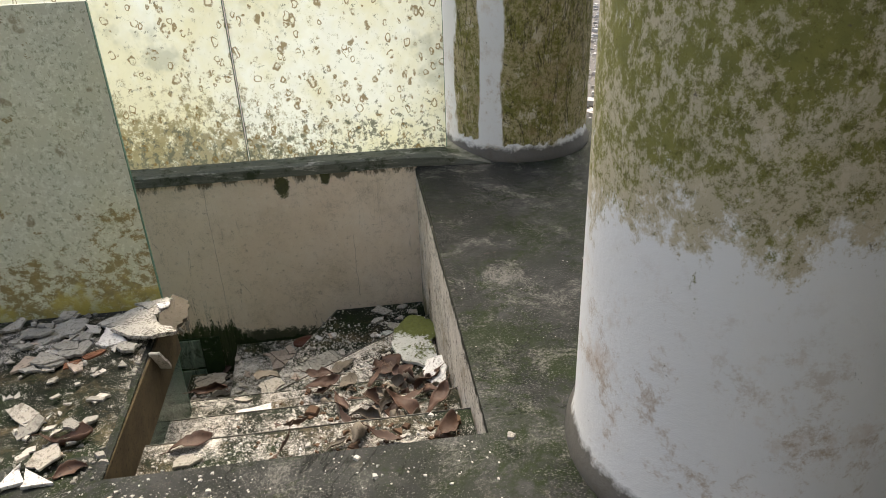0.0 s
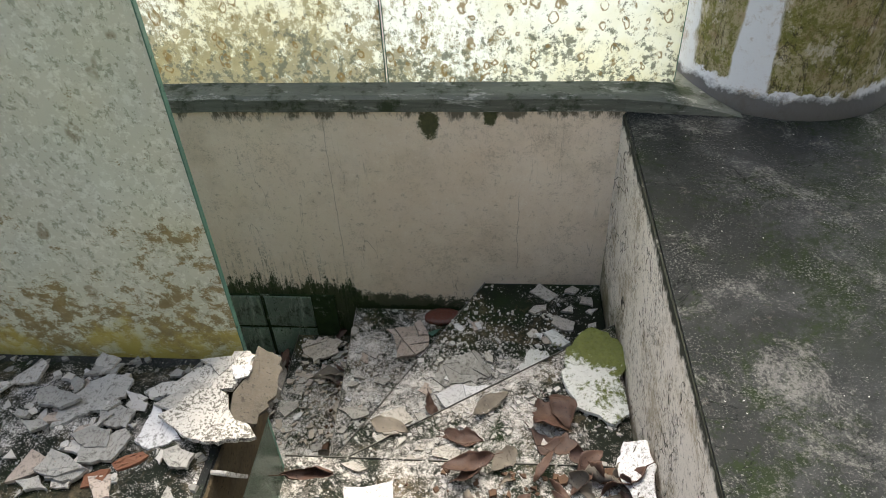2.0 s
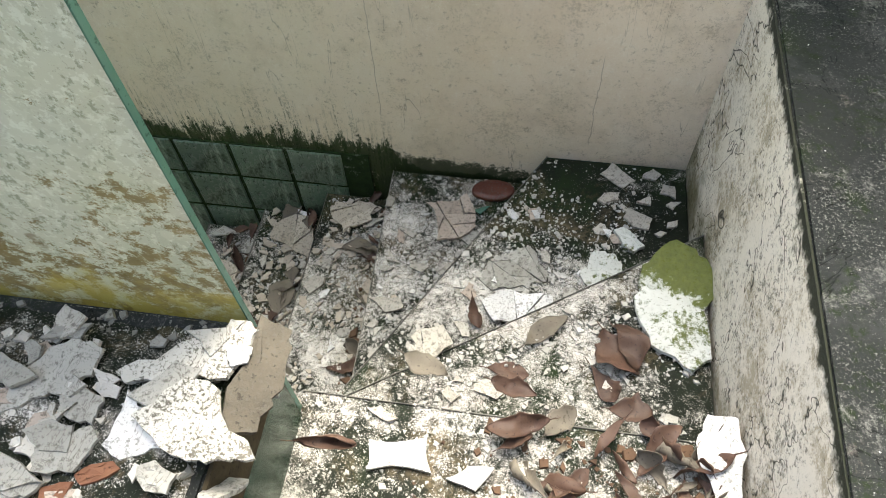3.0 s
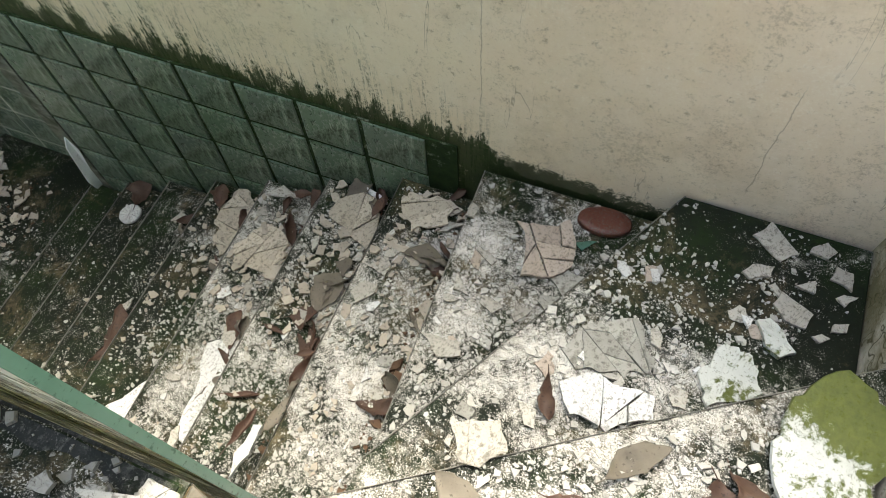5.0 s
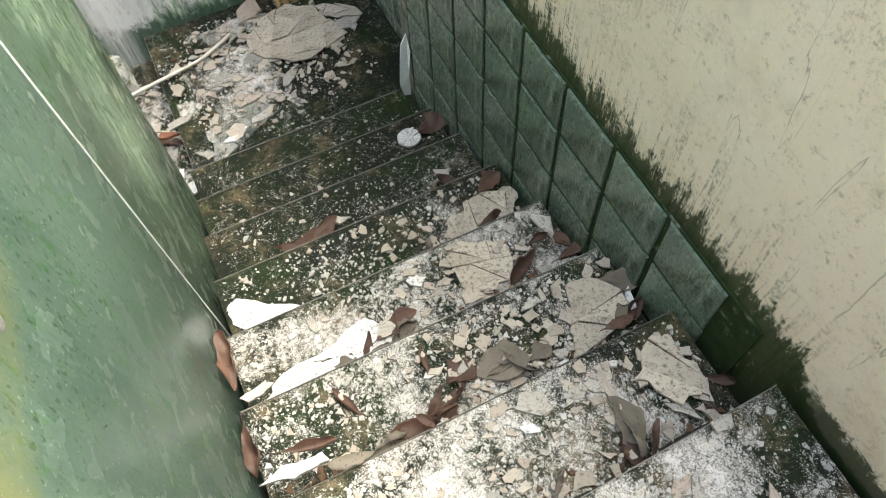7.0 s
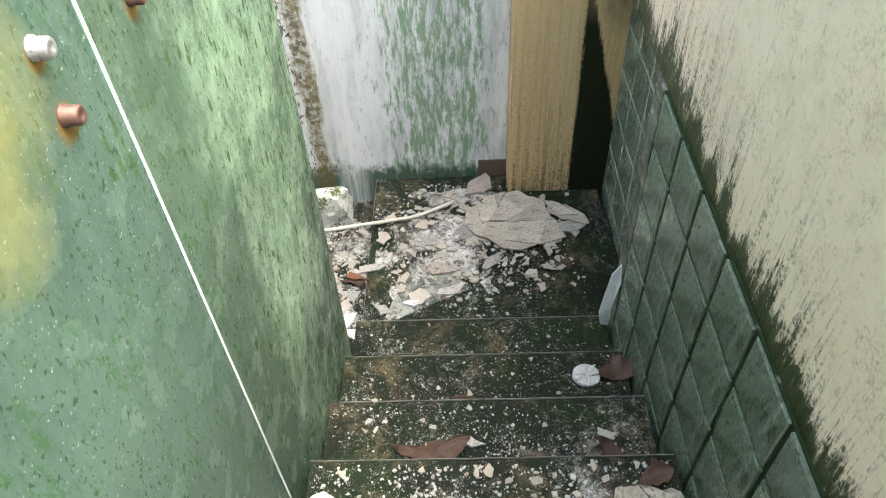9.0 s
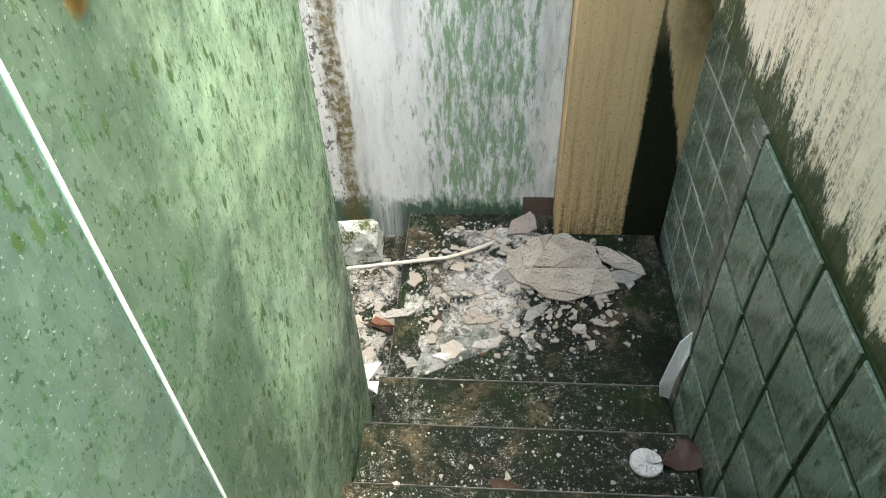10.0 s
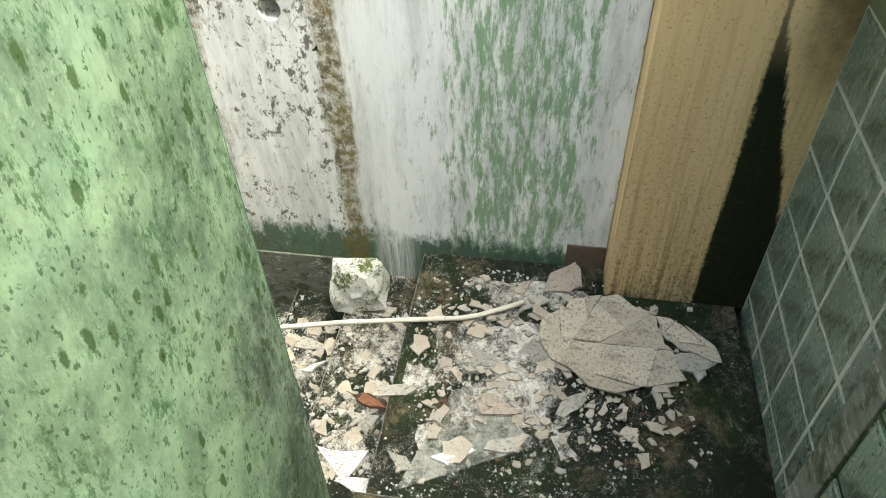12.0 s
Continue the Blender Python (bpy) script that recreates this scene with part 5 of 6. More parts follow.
for seed, length, slim, thick, x, y, z, rx, ry, rz in (
    (778, 0.13, 0.7, 0.010, -0.485, 2.12, 0.040, 3, 4, 20),
    (779, 0.15, 0.34, 0.009, -0.415, 1.88, -0.045, -3, 60, 84), (780, 0.13, 0.8, 0.010, -0.53, 2.02, 0.042, -3, 4, 50),
    (781, 0.09, 0.3, 0.006, -0.385, 2.06, -0.040, 10, 74, 70), (782, 0.08, 0.3, 0.006, -0.372, 2.12, -0.060, -10, 80, 100)):
    hung = new("plaster_slab", flake_mesh(seed, length, slim, thick, SHARD_GREY))
    hung.matrix_world = pose(x, y, z, rx, ry, rz)
    tagged(hung, "rough plaster slab tipped over the slab edge", "plaster slab", "plaster at the slab edge")


def round_piece(n, x, y, r, thick, squash, material, kind, label, category, turn, ridges=0):
    bm = bmesh.new()
    rings = []
    for d, f in ((0.0, 0.93), (0.2, 1.0), (0.75, 1.0), (1.0, 0.94), (1.0, 0.5), (0.96, 0.02)):
        rings.append([bm.verts.new((r * f * (1 + 0.04 * noise.noise(Vector((k * 0.9, 3, 1)))) * math.cos(2 * math.pi * k / 28), r * squash * f * math.sin(2 * math.pi * k / 28), thick * d * (1 + ridges * 0.25 * (k % 2)))) for k in range(28)])
    for lo, hi in zip(rings, rings[1:]):
        for k in range(28):
            bm.faces.new((lo[k], lo[(k + 1) % 28], hi[(k + 1) % 28], hi[k]))
    bm.faces.new(rings[0][::-1]), bm.faces.new(rings[-1])
    ob = part(kind, bm, material, smooth=ridges == 0)
    ob.matrix_world = pose(x, y, -RISE * n + 0.001, 0, 0, turn)
    return tagged(ob, label, category)


for n, x, y, length, turn, slim in DISC:
    round_piece(n, x, y, 0.46 * length, 0.022, slim, CLAY, "clay_disc", "worn reddish-brown round clay disc against the wall", "clay disc", turn)
for n, x, y, length, turn, slim in SHELL:
    round_piece(n, x, y, 0.55 * length, 0.014, slim, SHARD_WHITE, "plaster_rosette", "round white plaster piece with raised ribs", "plaster piece", turn, 1)


# crumbs that nobody could count, one heap for each level
def crumbs(name, places, label, small, large, material, seed):
    rnd = random.Random(seed)
    verts, faces = [], []
    for x, y, z, big in places:
        s = (small + (large - small) * rnd.random() ** 2.4) * (1.8 if big else 1.0)
        a, h = rnd.uniform(0, 6.28), s * rnd.uniform(0.25, 0.6)
        n, base = rnd.choice((3, 4, 4, 5)), len(verts)
        radii = [s * rnd.uniform(0.35, 1.25) for k in range(n)]
        tip = rnd.uniform(-0.25, 0.25) * h
        for top in (0, 1):
            for k in range(n):
                b = a + 2 * math.pi * k / n
                verts.append((x + radii[k] * (0.82 if top else 1) * math.cos(b), y + radii[k] * (0.82 if top else 1) * math.sin(b), z + 0.0005 + (h + tip * math.cos(b) if top else 0)))
        faces.append([base + n + k for k in range(n)])
        faces += [(base + k, base + (k + 1) % n, base + n + (k + 1) % n, base + n + k) for k in range(n)]
    me = bpy.data.meshes.new(name)
    me.from_pydata(verts, [], faces)
    me.materials.append(material)
    return tagged(new(name, me), label, "rubble", kind="stuff")


def strewn(count, x0, x1, y0, y1, z, seed, heart=None, inside=None, fill=0.35):
    """Places on one level, thick in uneven drifts round a heart and thin elsewhere."""
    rnd = random.Random(seed)
    out = []
    while len(out) < count:
        x, y = rnd.uniform(x0, x1), rnd.uniform(y0, y1)
        if inside and not inside(x, y):
            continue
        d = 0.5 + 0.9 * noise.noise(Vector((x * 4.2, y * 4.2, z * 3 + seed))) + 0.5 * noise.noise(Vector((x * 13, y * 13, seed)))
        if heart:
            d += 0.45 - 1.1 * math.hypot(x - heart[0], y - heart[1])
        if rnd.random() < max(0.03, min(1, d * fill * 2.2)):
            out.append((x, y, z, rnd.random() < 0.10))
    return out


heap = "crumbled white plaster and lime dust on a step"
for k, (y0, y1) in enumerate(((1.30, 1.60), (1.63, 1.92), (1.95, 2.25))):
    crumbs("plaster_crumbs", strewn(1500, -0.44, 0.56, y0, y1, -RISE * (k + 1), 11 + k, (-0.1, y1)), heap, 0.0010, 0.008, CHIP, 21 + k)
crumbs("plaster_crumbs", strewn(2200, -0.4, 0.57, 2.28, 2.95, -RISE * 4, 31, (0.1, 2.5), lambda x, y: y < 2.26 + (x + 0.46) * 0.66), heap, 0.0010, 0.009, CHIP, 41)
crumbs("plaster_crumbs", strewn(2800, -0.40, 0.57, 2.35, 3.38, -RISE * 5, 32, (-0.05, 2.75), lambda x, y: 2.30 + (x + 0.46) * 0.68 < y < 2.38 + (x + 0.45) * 1.85), heap, 0.0010, 0.009, CHIP, 42)
crumbs("plaster_crumbs", strewn(2200, -0.46, 0.08, 2.42, 3.38, -RISE * 6, 33, (-0.35, 2.75), lambda x, y: y > 2.42 + (x + 0.45) * 1.88), heap, 0.0010, 0.009, CHIP, 43)
for k in range(7):
    x1 = -0.49 - GO * k
    crumbs("plaster_crumbs", strewn((2200, 2200, 2000, 1500, 1000, 650, 350)[k], x1 - 0.29, x1 - 0.01, 2.25, 3.36, -RISE * (7 + k), 51 + k, (x1 - 0.15, 2.72 + 0.03 * k)), heap, 0.0010, 0.009 if k < 4 else 0.006, CHIP, 61 + k)
crumbs("plaster_crumbs", strewn(2600, -3.85, -2.76, 2.25, 3.36, -RISE * 14, 71, (-3.35, 2.55)), "crumbled plaster on the stair landing", 0.0010, 0.009, CHIP, 81)
for k in range(3):
    y1 = 2.22 - GO * k
    crumbs("plaster_crumbs", strewn(500, -3.88, -2.82, y1 - 0.30, y1 - 0.01, -RISE * (15 + k), 75 + k, (-3.2, y1 - 0.15), fill=0.6), heap, 0.003, 0.016, CHIP, 85 + k)
crumbs("plaster_crumbs", strewn(2600, -1.4, -0.46, 1.30, 2.17, 0.0, 91, (-0.75, 1.75), fill=0.5), "crumbled grey mortar heap on the slab beside the glass", 0.0025, 0.012, CHIP_GREY, 92)
crumbs("plaster_crumbs", strewn(1400, -1.5, 0.62, 0.55, 1.28, 0.0, 93, (-0.2, 1.1), fill=0.3), "crumbled plaster on the dark floor", 0.0009, 0.007, CHIP, 94)
crumbs("plaster_crumbs", strewn(350, 0.63, 2.4, 1.7, 3.3, 0.0, 95, fill=0.3), "scattered crumbs on the dark floor", 0.0008, 0.003, CHIP, 96)



def rubble_bed(x0, x1, y0, y1, height, seed, falloff, z=0.0):
    """An uneven bed of dust and broken mortar, thinning out at its rim."""
    bm = bmesh.new()
    nx, ny = 70, 60
    grid = []
    for i in range(nx + 1):
        row = []
        for j in range(ny + 1):
            x, y = x0 + (x1 - x0) * i / nx, y0 + (y1 - y0) * j / ny
            rim = min(1.0, falloff(x, y))
            h = height * rim * (0.55 + 0.5 * noise.noise(Vector((x * 5, y * 5, seed))) + 0.35 * noise.noise(Vector((x * 17, y * 17, seed))) + 0.22 * noise.noise(Vector((x * 45, y * 45, seed))))
            row.append(bm.verts.new((x, y, z + max(-0.004, h - 0.004 * (1 - rim)))))
        grid.append(row)
    for a, b in zip(grid, grid[1:]):
        for j in range(ny):
            bm.faces.new((a[j], b[j], b[j + 1], a[j + 1]))
    return bm


BED = tread_stone("grey_rubble_dust", 0.005)
heapbed = part("rubble_bed", rubble_bed(-1.55, -0.45, 1.31, 2.175, 0.035, 4, lambda x, y: min((-0.452 - x) * 14, (x + 1.55) * 4, (y - 1.33) * 3.2, (2.172 - y) * 8)), BED, smooth=True)
tagged(heapbed, "grey bed of dust and broken mortar on the slab", "rubble", kind="stuff")


LANDING_BED = tread_stone("grey_brown_rubble_dust", 0.075)
rim_of = lambda x0, x1, y0, y1: lambda x, y: min((x1 - x) * 5, (x - x0) * 5, (y - y0) * 5, (y1 - y) * 5) + 1.3 * noise.noise(Vector((x * 6, y * 6, 7))) - 0.15
for x0, x1, y0, y1, level, height, seed in ((-3.80, -2.95, 2.27, 2.98, 14, 0.020, 8), (-3.86, -2.84, 1.925, 2.225, 15, 0.022, 9), (-3.86, -2.84, 1.605, 1.905, 16, 0.022, 10)):
    bed = part("rubble_bed", rubble_bed(x0, x1, y0, y1, height, seed, rim_of(x0, x1, y0, y1), -RISE * level), LANDING_BED, smooth=True)
    tagged(bed, "bed of crushed plaster and dust on a step", "rubble", kind="stuff")


def scatter(count, x0, x1, y0, y1, level, lo, hi, seed, tilt, lift, inside=None, heart=None, joined=False):
    """Smaller broken pieces strewn over one level, tilted on one another."""
    rnd = random.Random(seed)
    kinds = ((SHEET, "beige") if level == 14 else (SHARD, "off-white"), (SHARD, "off-white"), (SHARD_GREY, "grey"), (SHARD_PINK, "pinkish"), (SHARD_WHITE, "bright white") if level else (SHARD_GREY, "grey"))
    made, heap_bm = 0, bmesh.new()
    while made < count:
        x, y = rnd.uniform(x0, x1), rnd.uniform(y0, y1)
        if inside and not inside(x, y):
            continue
        if heart and rnd.random() < 1.2 * math.hypot(x - heart[0], y - heart[1]):
            continue
        material, tone = rnd.choice(kinds)
        length = lo + (hi - lo) * rnd.random() ** 1.8
        me = flake_mesh(seed * 1000 + made, length, rnd.uniform(0.5, 0.95), rnd.uniform(0.004, 0.010), SHARD if joined else material)
        a, b = rnd.uniform(-tilt, tilt), rnd.uniform(-tilt, tilt)
        m = pose(x, y, -RISE * level + lift * rnd.random() + 0.32 * length * math.sin(radians(max(abs(a), abs(b)))), a, b, rnd.uniform(0, 360))
        if joined:
            me.transform(m)
            heap_bm.from_mesh(me)
            bpy.data.meshes.remove(me)
        else:
            ob = new("plaster_flake", me)
            ob.matrix_world = m
            tagged(ob, "small broken %s plaster flake in rubble" % tone, "plaster flake", "small plaster flakes")
        made += 1
    if joined:
        tagged(part("broken_plaster", heap_bm, SHEET_BITS if level >= 7 else SHARD_BITS), "layer of small broken plaster on a step", "rubble", kind="stuff")


scatter(55, -1.05, -0.50, 1.36, 2.12, 0, 0.035, 0.12, 301, 11, 0.03, heart=(-0.7, 1.85))
scatter(120, -1.35, -0.50, 1.36, 2.12, 0, 0.02, 0.06, 300, 14, 0.03, heart=(-0.75, 1.85), joined=True)
scatter(60, -0.30, 0.40, 2.45, 3.2, 5, 0.012, 0.04, 351, 9, 0.004, lambda x, y: 2.32 + (x + 0.46) * 0.68 < y < 2.34 + (x + 0.45) * 1.85, (-0.05, 2.75), True)
scatter(50, -0.44, 0.0, 2.45, 3.30, 6, 0.012, 0.04, 352, 9, 0.004, lambda x, y: y > 2.46 + (x + 0.45) * 1.88, joined=True)
scatter(60, -0.3, 0.5, 2.30, 2.8, 4, 0.012, 0.04, 353, 9, 0.004, lambda x, y: y < 2.24 + (x + 0.46) * 0.66, joined=True)
scatter(12, -0.40, 0.55, 2.30, 2.95, 4, 0.025, 0.08, 302, 6, 0.004, lambda x, y: y < 2.24 + (x + 0.46) * 0.66, joined=True)
scatter(22, -0.38, 0.40, 2.40, 3.30, 5, 0.025, 0.09, 303, 6, 0.004, lambda x, y: 2.32 + (x + 0.46) * 0.68 < y < 2.34 + (x + 0.45) * 1.85, (0.0, 2.8))
scatter(16, -0.45, 0.02, 2.45, 3.30, 6, 0.025, 0.09, 304, 7, 0.004, lambda x, y: y > 2.46 + (x + 0.45) * 1.88)
for k, count in enumerate((16, 14, 12, 7, 4, 2, 1)):
    scatter(count, -0.76 - GO * k, -0.52 - GO * k, 2.30, 3.30, 7 + k, 0.02, 0.075 if k < 3 else 0.045, 310 + k, 7, 0.004, heart=(-0.63 - GO * k, 2.85))
    scatter((70, 65, 55, 35, 20, 12, 6)[k], -0.77 - GO * k, -0.51 - GO * k, 2.26, 3.34, 7 + k, 0.012, 0.035, 340 + k, 9, 0.004, heart=(-0.63 - GO * k, 2.75), joined=True)
for k in range(4):
    scatter(70 - 10 * k, -0.77 - GO * k, -0.51 - GO * k, 2.75, 3.36, 7 + k, 0.018, 0.07, 360 + k, 10, 0.008, heart=(-0.63 - GO * k, 3.15), joined=True)
scatter(110, -3.80, -2.85, 2.27, 3.30, 14, 0.015, 0.05, 324, 10, 0.015, heart=(-3.35, 2.65), joined=True)
scatter(150, -3.72, -3.05, 2.55, 3.25, 14, 0.02, 0.075, 325, 14, 0.025, heart=(-3.42, 2.95), joined=True)
scatter(70, -3.78, -3.0, 2.62, 3.34, 14, 0.025, 0.10, 326, 9, 0.010, heart=(-3.5, 3.0), joined=True)
scatter(38, -3.75, -2.95, 2.30, 3.25, 14, 0.025, 0.11, 321, 8, 0.012, heart=(-3.40, 2.72), joined=True)
scatter(60, -3.75, -2.90, 1.95, 2.20, 15, 0.03, 0.10, 322, 6, 0.004, joined=True)
scatter(60, -3.75, -2.90, 1.64, 1.88, 16, 0.03, 0.10, 323, 6, 0.004, joined=True)

rnd = random.Random(77)
crumbs("leaf_litter", [(rnd.uniform(0.8, 5.5), 4.05 + 4.5 * rnd.random() ** 1.5, -0.08 + 0.02 * rnd.random(), rnd.random() < 0.3) for k in range(7000)], "grey and pale dry leaf litter on the ground", 0.008, 0.034, LITTER_LEAF, 78)
# drift of leaves in the corner of the upper steps
proto = []
for k in range(6):
    ob = tagged(new("dry_leaf", leaf_mesh(900 + k, 0.085 + 0.014 * k, (0.30, 0.5, 0.42, 0.22, 0.55, 0.36)[k], LEAF if k % 2 else LEAF_GREY)), "dry curled brown leaf in a drift on the steps", "leaf", "drift of leaves on the upper steps")
    proto.append(ob)
rnd = random.Random(5)
spots = [(rnd.gauss(0.34, 0.15), rnd.uniform(1.66, 1.92), 2) for k in range(30)] + [(rnd.gauss(0.36, 0.15), rnd.uniform(1.97, 2.24), 3) for k in range(44)] + [(rnd.gauss(0.30, 0.2), rnd.uniform(1.34, 1.58), 1) for k in range(8)]
for k, (x, y, n) in enumerate(spots):
    m = pose(max(-0.25, min(0.52, x)), y, -RISE * n + 0.008 + 0.03 * rnd.random() * (k % 2), rnd.uniform(-40, 40) + 180 * (k % 5 == 4), rnd.uniform(-30, 30), rnd.uniform(0, 360))
    if k < 6:
        proto[k].matrix_world = m
    else:
        copy_thing(proto[k % 6], m)


# crumbled leaves and twigs against the foot of each riser
for k in range(6):
    x1 = -0.49 - GO * k
    crumbs("leaf_crumbs", [(x1 - 0.01 - 0.06 * rnd.random() ** 1.5, rnd.uniform(2.28, 3.36), -RISE * (7 + k), rnd.random() < 0.2) for q in range((90, 90, 80, 50, 30, 20)[k])], "crumbled brown leaves at the foot of a riser", 0.004, 0.018, LEAF_BITS, 700 + k)
    for q in range((7, 8, 7, 5, 3, 2)[k]):
        m = pose(x1 - rnd.uniform(0.03, 0.10), rnd.uniform(2.5, 3.33), -RISE * (7 + k) + 0.006, rnd.uniform(-25, 25), rnd.uniform(-20, 20), rnd.gauss(90, 45))
        copy_thing(proto[(q + k) % 6], m)
crumbs("leaf_crumbs", [(max(-0.4, min(0.55, rnd.gauss(0.3, 0.2))), y0 + 0.27 * rnd.random(), -RISE * n, rnd.random() < 0.2) for n, y0 in ((1, 1.31), (2, 1.63), (3, 1.95)) for q in range(140)], "crumbled brown leaves on the upper steps", 0.004, 0.018, LEAF_BITS, 710)
crumbs("leaf_crumbs", strewn(260, -3.8, -2.8, 2.27, 3.34, -RISE * 14, 711, (-3.4, 2.6)), "brown dirt and leaf crumbs on the landing", 0.004, 0.016, LEAF_BITS, 712)


def cracked_sheet(outline, z, thick, count, seed, material, label, group, gap=0.002, tilt=2.0):
    """A flat sheet of plaster that has broken into pieces where it lies."""
    rnd = random.Random(seed)
    rim = []
    for (x, y), (x2, y2) in zip(outline, outline[1:] + outline[:1]):
        rim.append(Vector((x, y)))
        for w in (0.3, 0.65):
            k = 0.16 * math.hypot(x2 - x, y2 - y)
            rim.append(Vector((x + (x2 - x) * w + rnd.uniform(-k, k), y + (y2 - y) * w + rnd.uniform(-k, k))))
    polys = [rim]

    def area(p):
        return 0.5 * abs(sum(a.x * b.y - a.y * b.x for a, b in zip(p, p[1:] + p[:1])))

    while len(polys) < count:
        polys.sort(key=lambda p: area(p) * rnd.uniform(0.15, 1.85))
        p = polys.pop()
        mid = sum(p, Vector((0, 0))) / len(p)
        a = rnd.uniform(0, math.pi)
        way = Vector((math.cos(a), math.sin(a)))
        mid += way * rnd.uniform(-0.3, 0.3) * area(p) ** 0.5
        one, two = [], []
        for u, v in zip(p, p[1:] + p[:1]):
            du, dv = (u - mid).dot(way), (v - mid).dot(way)
            (one if du >= 0 else two).append(u)
            if (du >= 0) != (dv >= 0):
                c = u.lerp(v, du / (du - dv))
                one.append(c), two.append(c)
        polys += [one, two]
    for p in polys:
        mid = sum(p, Vector((0, 0))) / len(p)
        pts = []
        for u, v in zip(p, p[1:] + p[:1]):
            for w in (0.0, 0.5):
                q = u.lerp(v, w) - mid
                q -= q.normalized() * gap * rnd.uniform(0.2, 1.6)
                pts.append((q.x, q.y))
        bm = prism_bm(pts if sum(a[0] * b[1] - a[1] * b[0] for a, b in zip(pts, pts[1:] + pts[:1])) > 0 else pts[::-1], 0.0, thick * rnd.uniform(0.8, 1.2), 0.0015)
        ob = new("plaster_flake", mesh_of("plaster_flake", bm, material))
        ob.matrix_world = pose(mid.x, mid.y, z + rnd.uniform(0.002, 0.008), rnd.uniform(-tilt, tilt), rnd.uniform(-tilt, tilt), rnd.uniform(-1, 1))
        tagged(ob, label, "plaster flake", group)


cracked_sheet([(-3.384, 2.805), (-3.267, 3.04), (-3.362, 3.294), (-3.52, 3.22), (-3.64, 3.20), (-3.744, 3.07), (-3.70, 2.87), (-3.554, 2.754)], -RISE * 14 + 0.020, 0.008, 17, 61, SHEET, "beige plaster flake of a cracked sheet on the landing", "cracked plaster sheet", 0.0006, 3.0)
cracked_sheet([(-3.66, 3.20), (-3.557, 3.39), (-3.46, 3.43), (-3.49, 3.33), (-3.55, 3.23)], -RISE * 14 + 0.014, 0.006, 4, 66, SHEET, "beige plaster flake of a cracked sheet on the landing", "cracked plaster sheet", 0.0015, 4)
cracked_sheet([(-0.09, 2.83), (-0.04, 2.79), (0.08, 2.80), (0.14, 2.88), (0.07, 2.98), (-0.03, 2.93)], -RISE * 5, 0.006, 9, 62, SHARD_GREY, "pale grey plaster flake of a crushed sheet", "crushed sheet on a winder", 0.0012, 1.5)
cracked_sheet([(-0.76, 3.27), (-0.68, 3.17), (-0.57, 3.24), (-0.59, 3.32), (-0.74, 3.32)], -RISE * 7 + 0.012, 0.008, 3, 63, SHEET, "beige plaster flake of a cracked sheet on a step", "cracked sheets on the steps", 0.0015, 7)
cracked_sheet([(-1.04, 3.21), (-0.91, 3.15), (-0.84, 3.12), (-0.92, 3.35), (-1.02, 3.31)], -RISE * 8 + 0.010, 0.008, 3, 64, SHEET, "beige plaster flake of a cracked sheet on a step", "cracked sheets on the steps", 0.0015, 7)
cracked_sheet([(-1.41, 3.05), (-1.38, 2.98), (-1.26, 2.98), (-1.20, 3.05), (-1.21, 3.13), (-1.33, 3.18)], -RISE * 9 + 0.004, 0.007, 6, 65, SHEET, "beige plaster flake of a cracked sheet on a step", "cracked sheets on the steps", 0.0012, 3)
cracked_sheet([(-1.61, 3.11), (-1.54, 3.04), (-1.52, 3.17), (-1.51, 3.32), (-1.57, 3.37), (-1.63, 3.36), (-1.65, 3.23)], -RISE * 10 + 0.004, 0.007, 6, 67, SHEET, "beige plaster flake of a cracked sheet on a step", "cracked sheets on the steps", 0.0012, 4)
cracked_sheet([(-0.34, 3.24), (-0.27, 3.06), (-0.18, 3.09), (-0.14, 3.19), (-0.19, 3.30)], -RISE * 6 + 0.008, 0.010, 6, 68, SHARD_PINK, "pinkish mortar flake of a crushed piece on a winder", "crushed mortar on a winder", 0.002, 9)
cracked_sheet([(-0.07, 2.74), (-0.02, 2.67), (0.07, 2.66), (0.17, 2.73), (0.16, 2.79), (0.02, 2.80)], -RISE * 5 + 0.008, 0.012, 4, 69, SHARD_WHITE, "bright white plaster flake of a broken piece", "broken white piece on a winder", 0.002, 5)
cracked_sheet([(-0.25, 2.51), (-0.21, 2.44), (-0.12, 2.50), (-0.16, 2.56)], -RISE * 4 + 0.002, 0.008, 2, 70, SHARD, "off-white plaster flake of a broken piece", "broken pieces on the winders", 0.0015, 3)


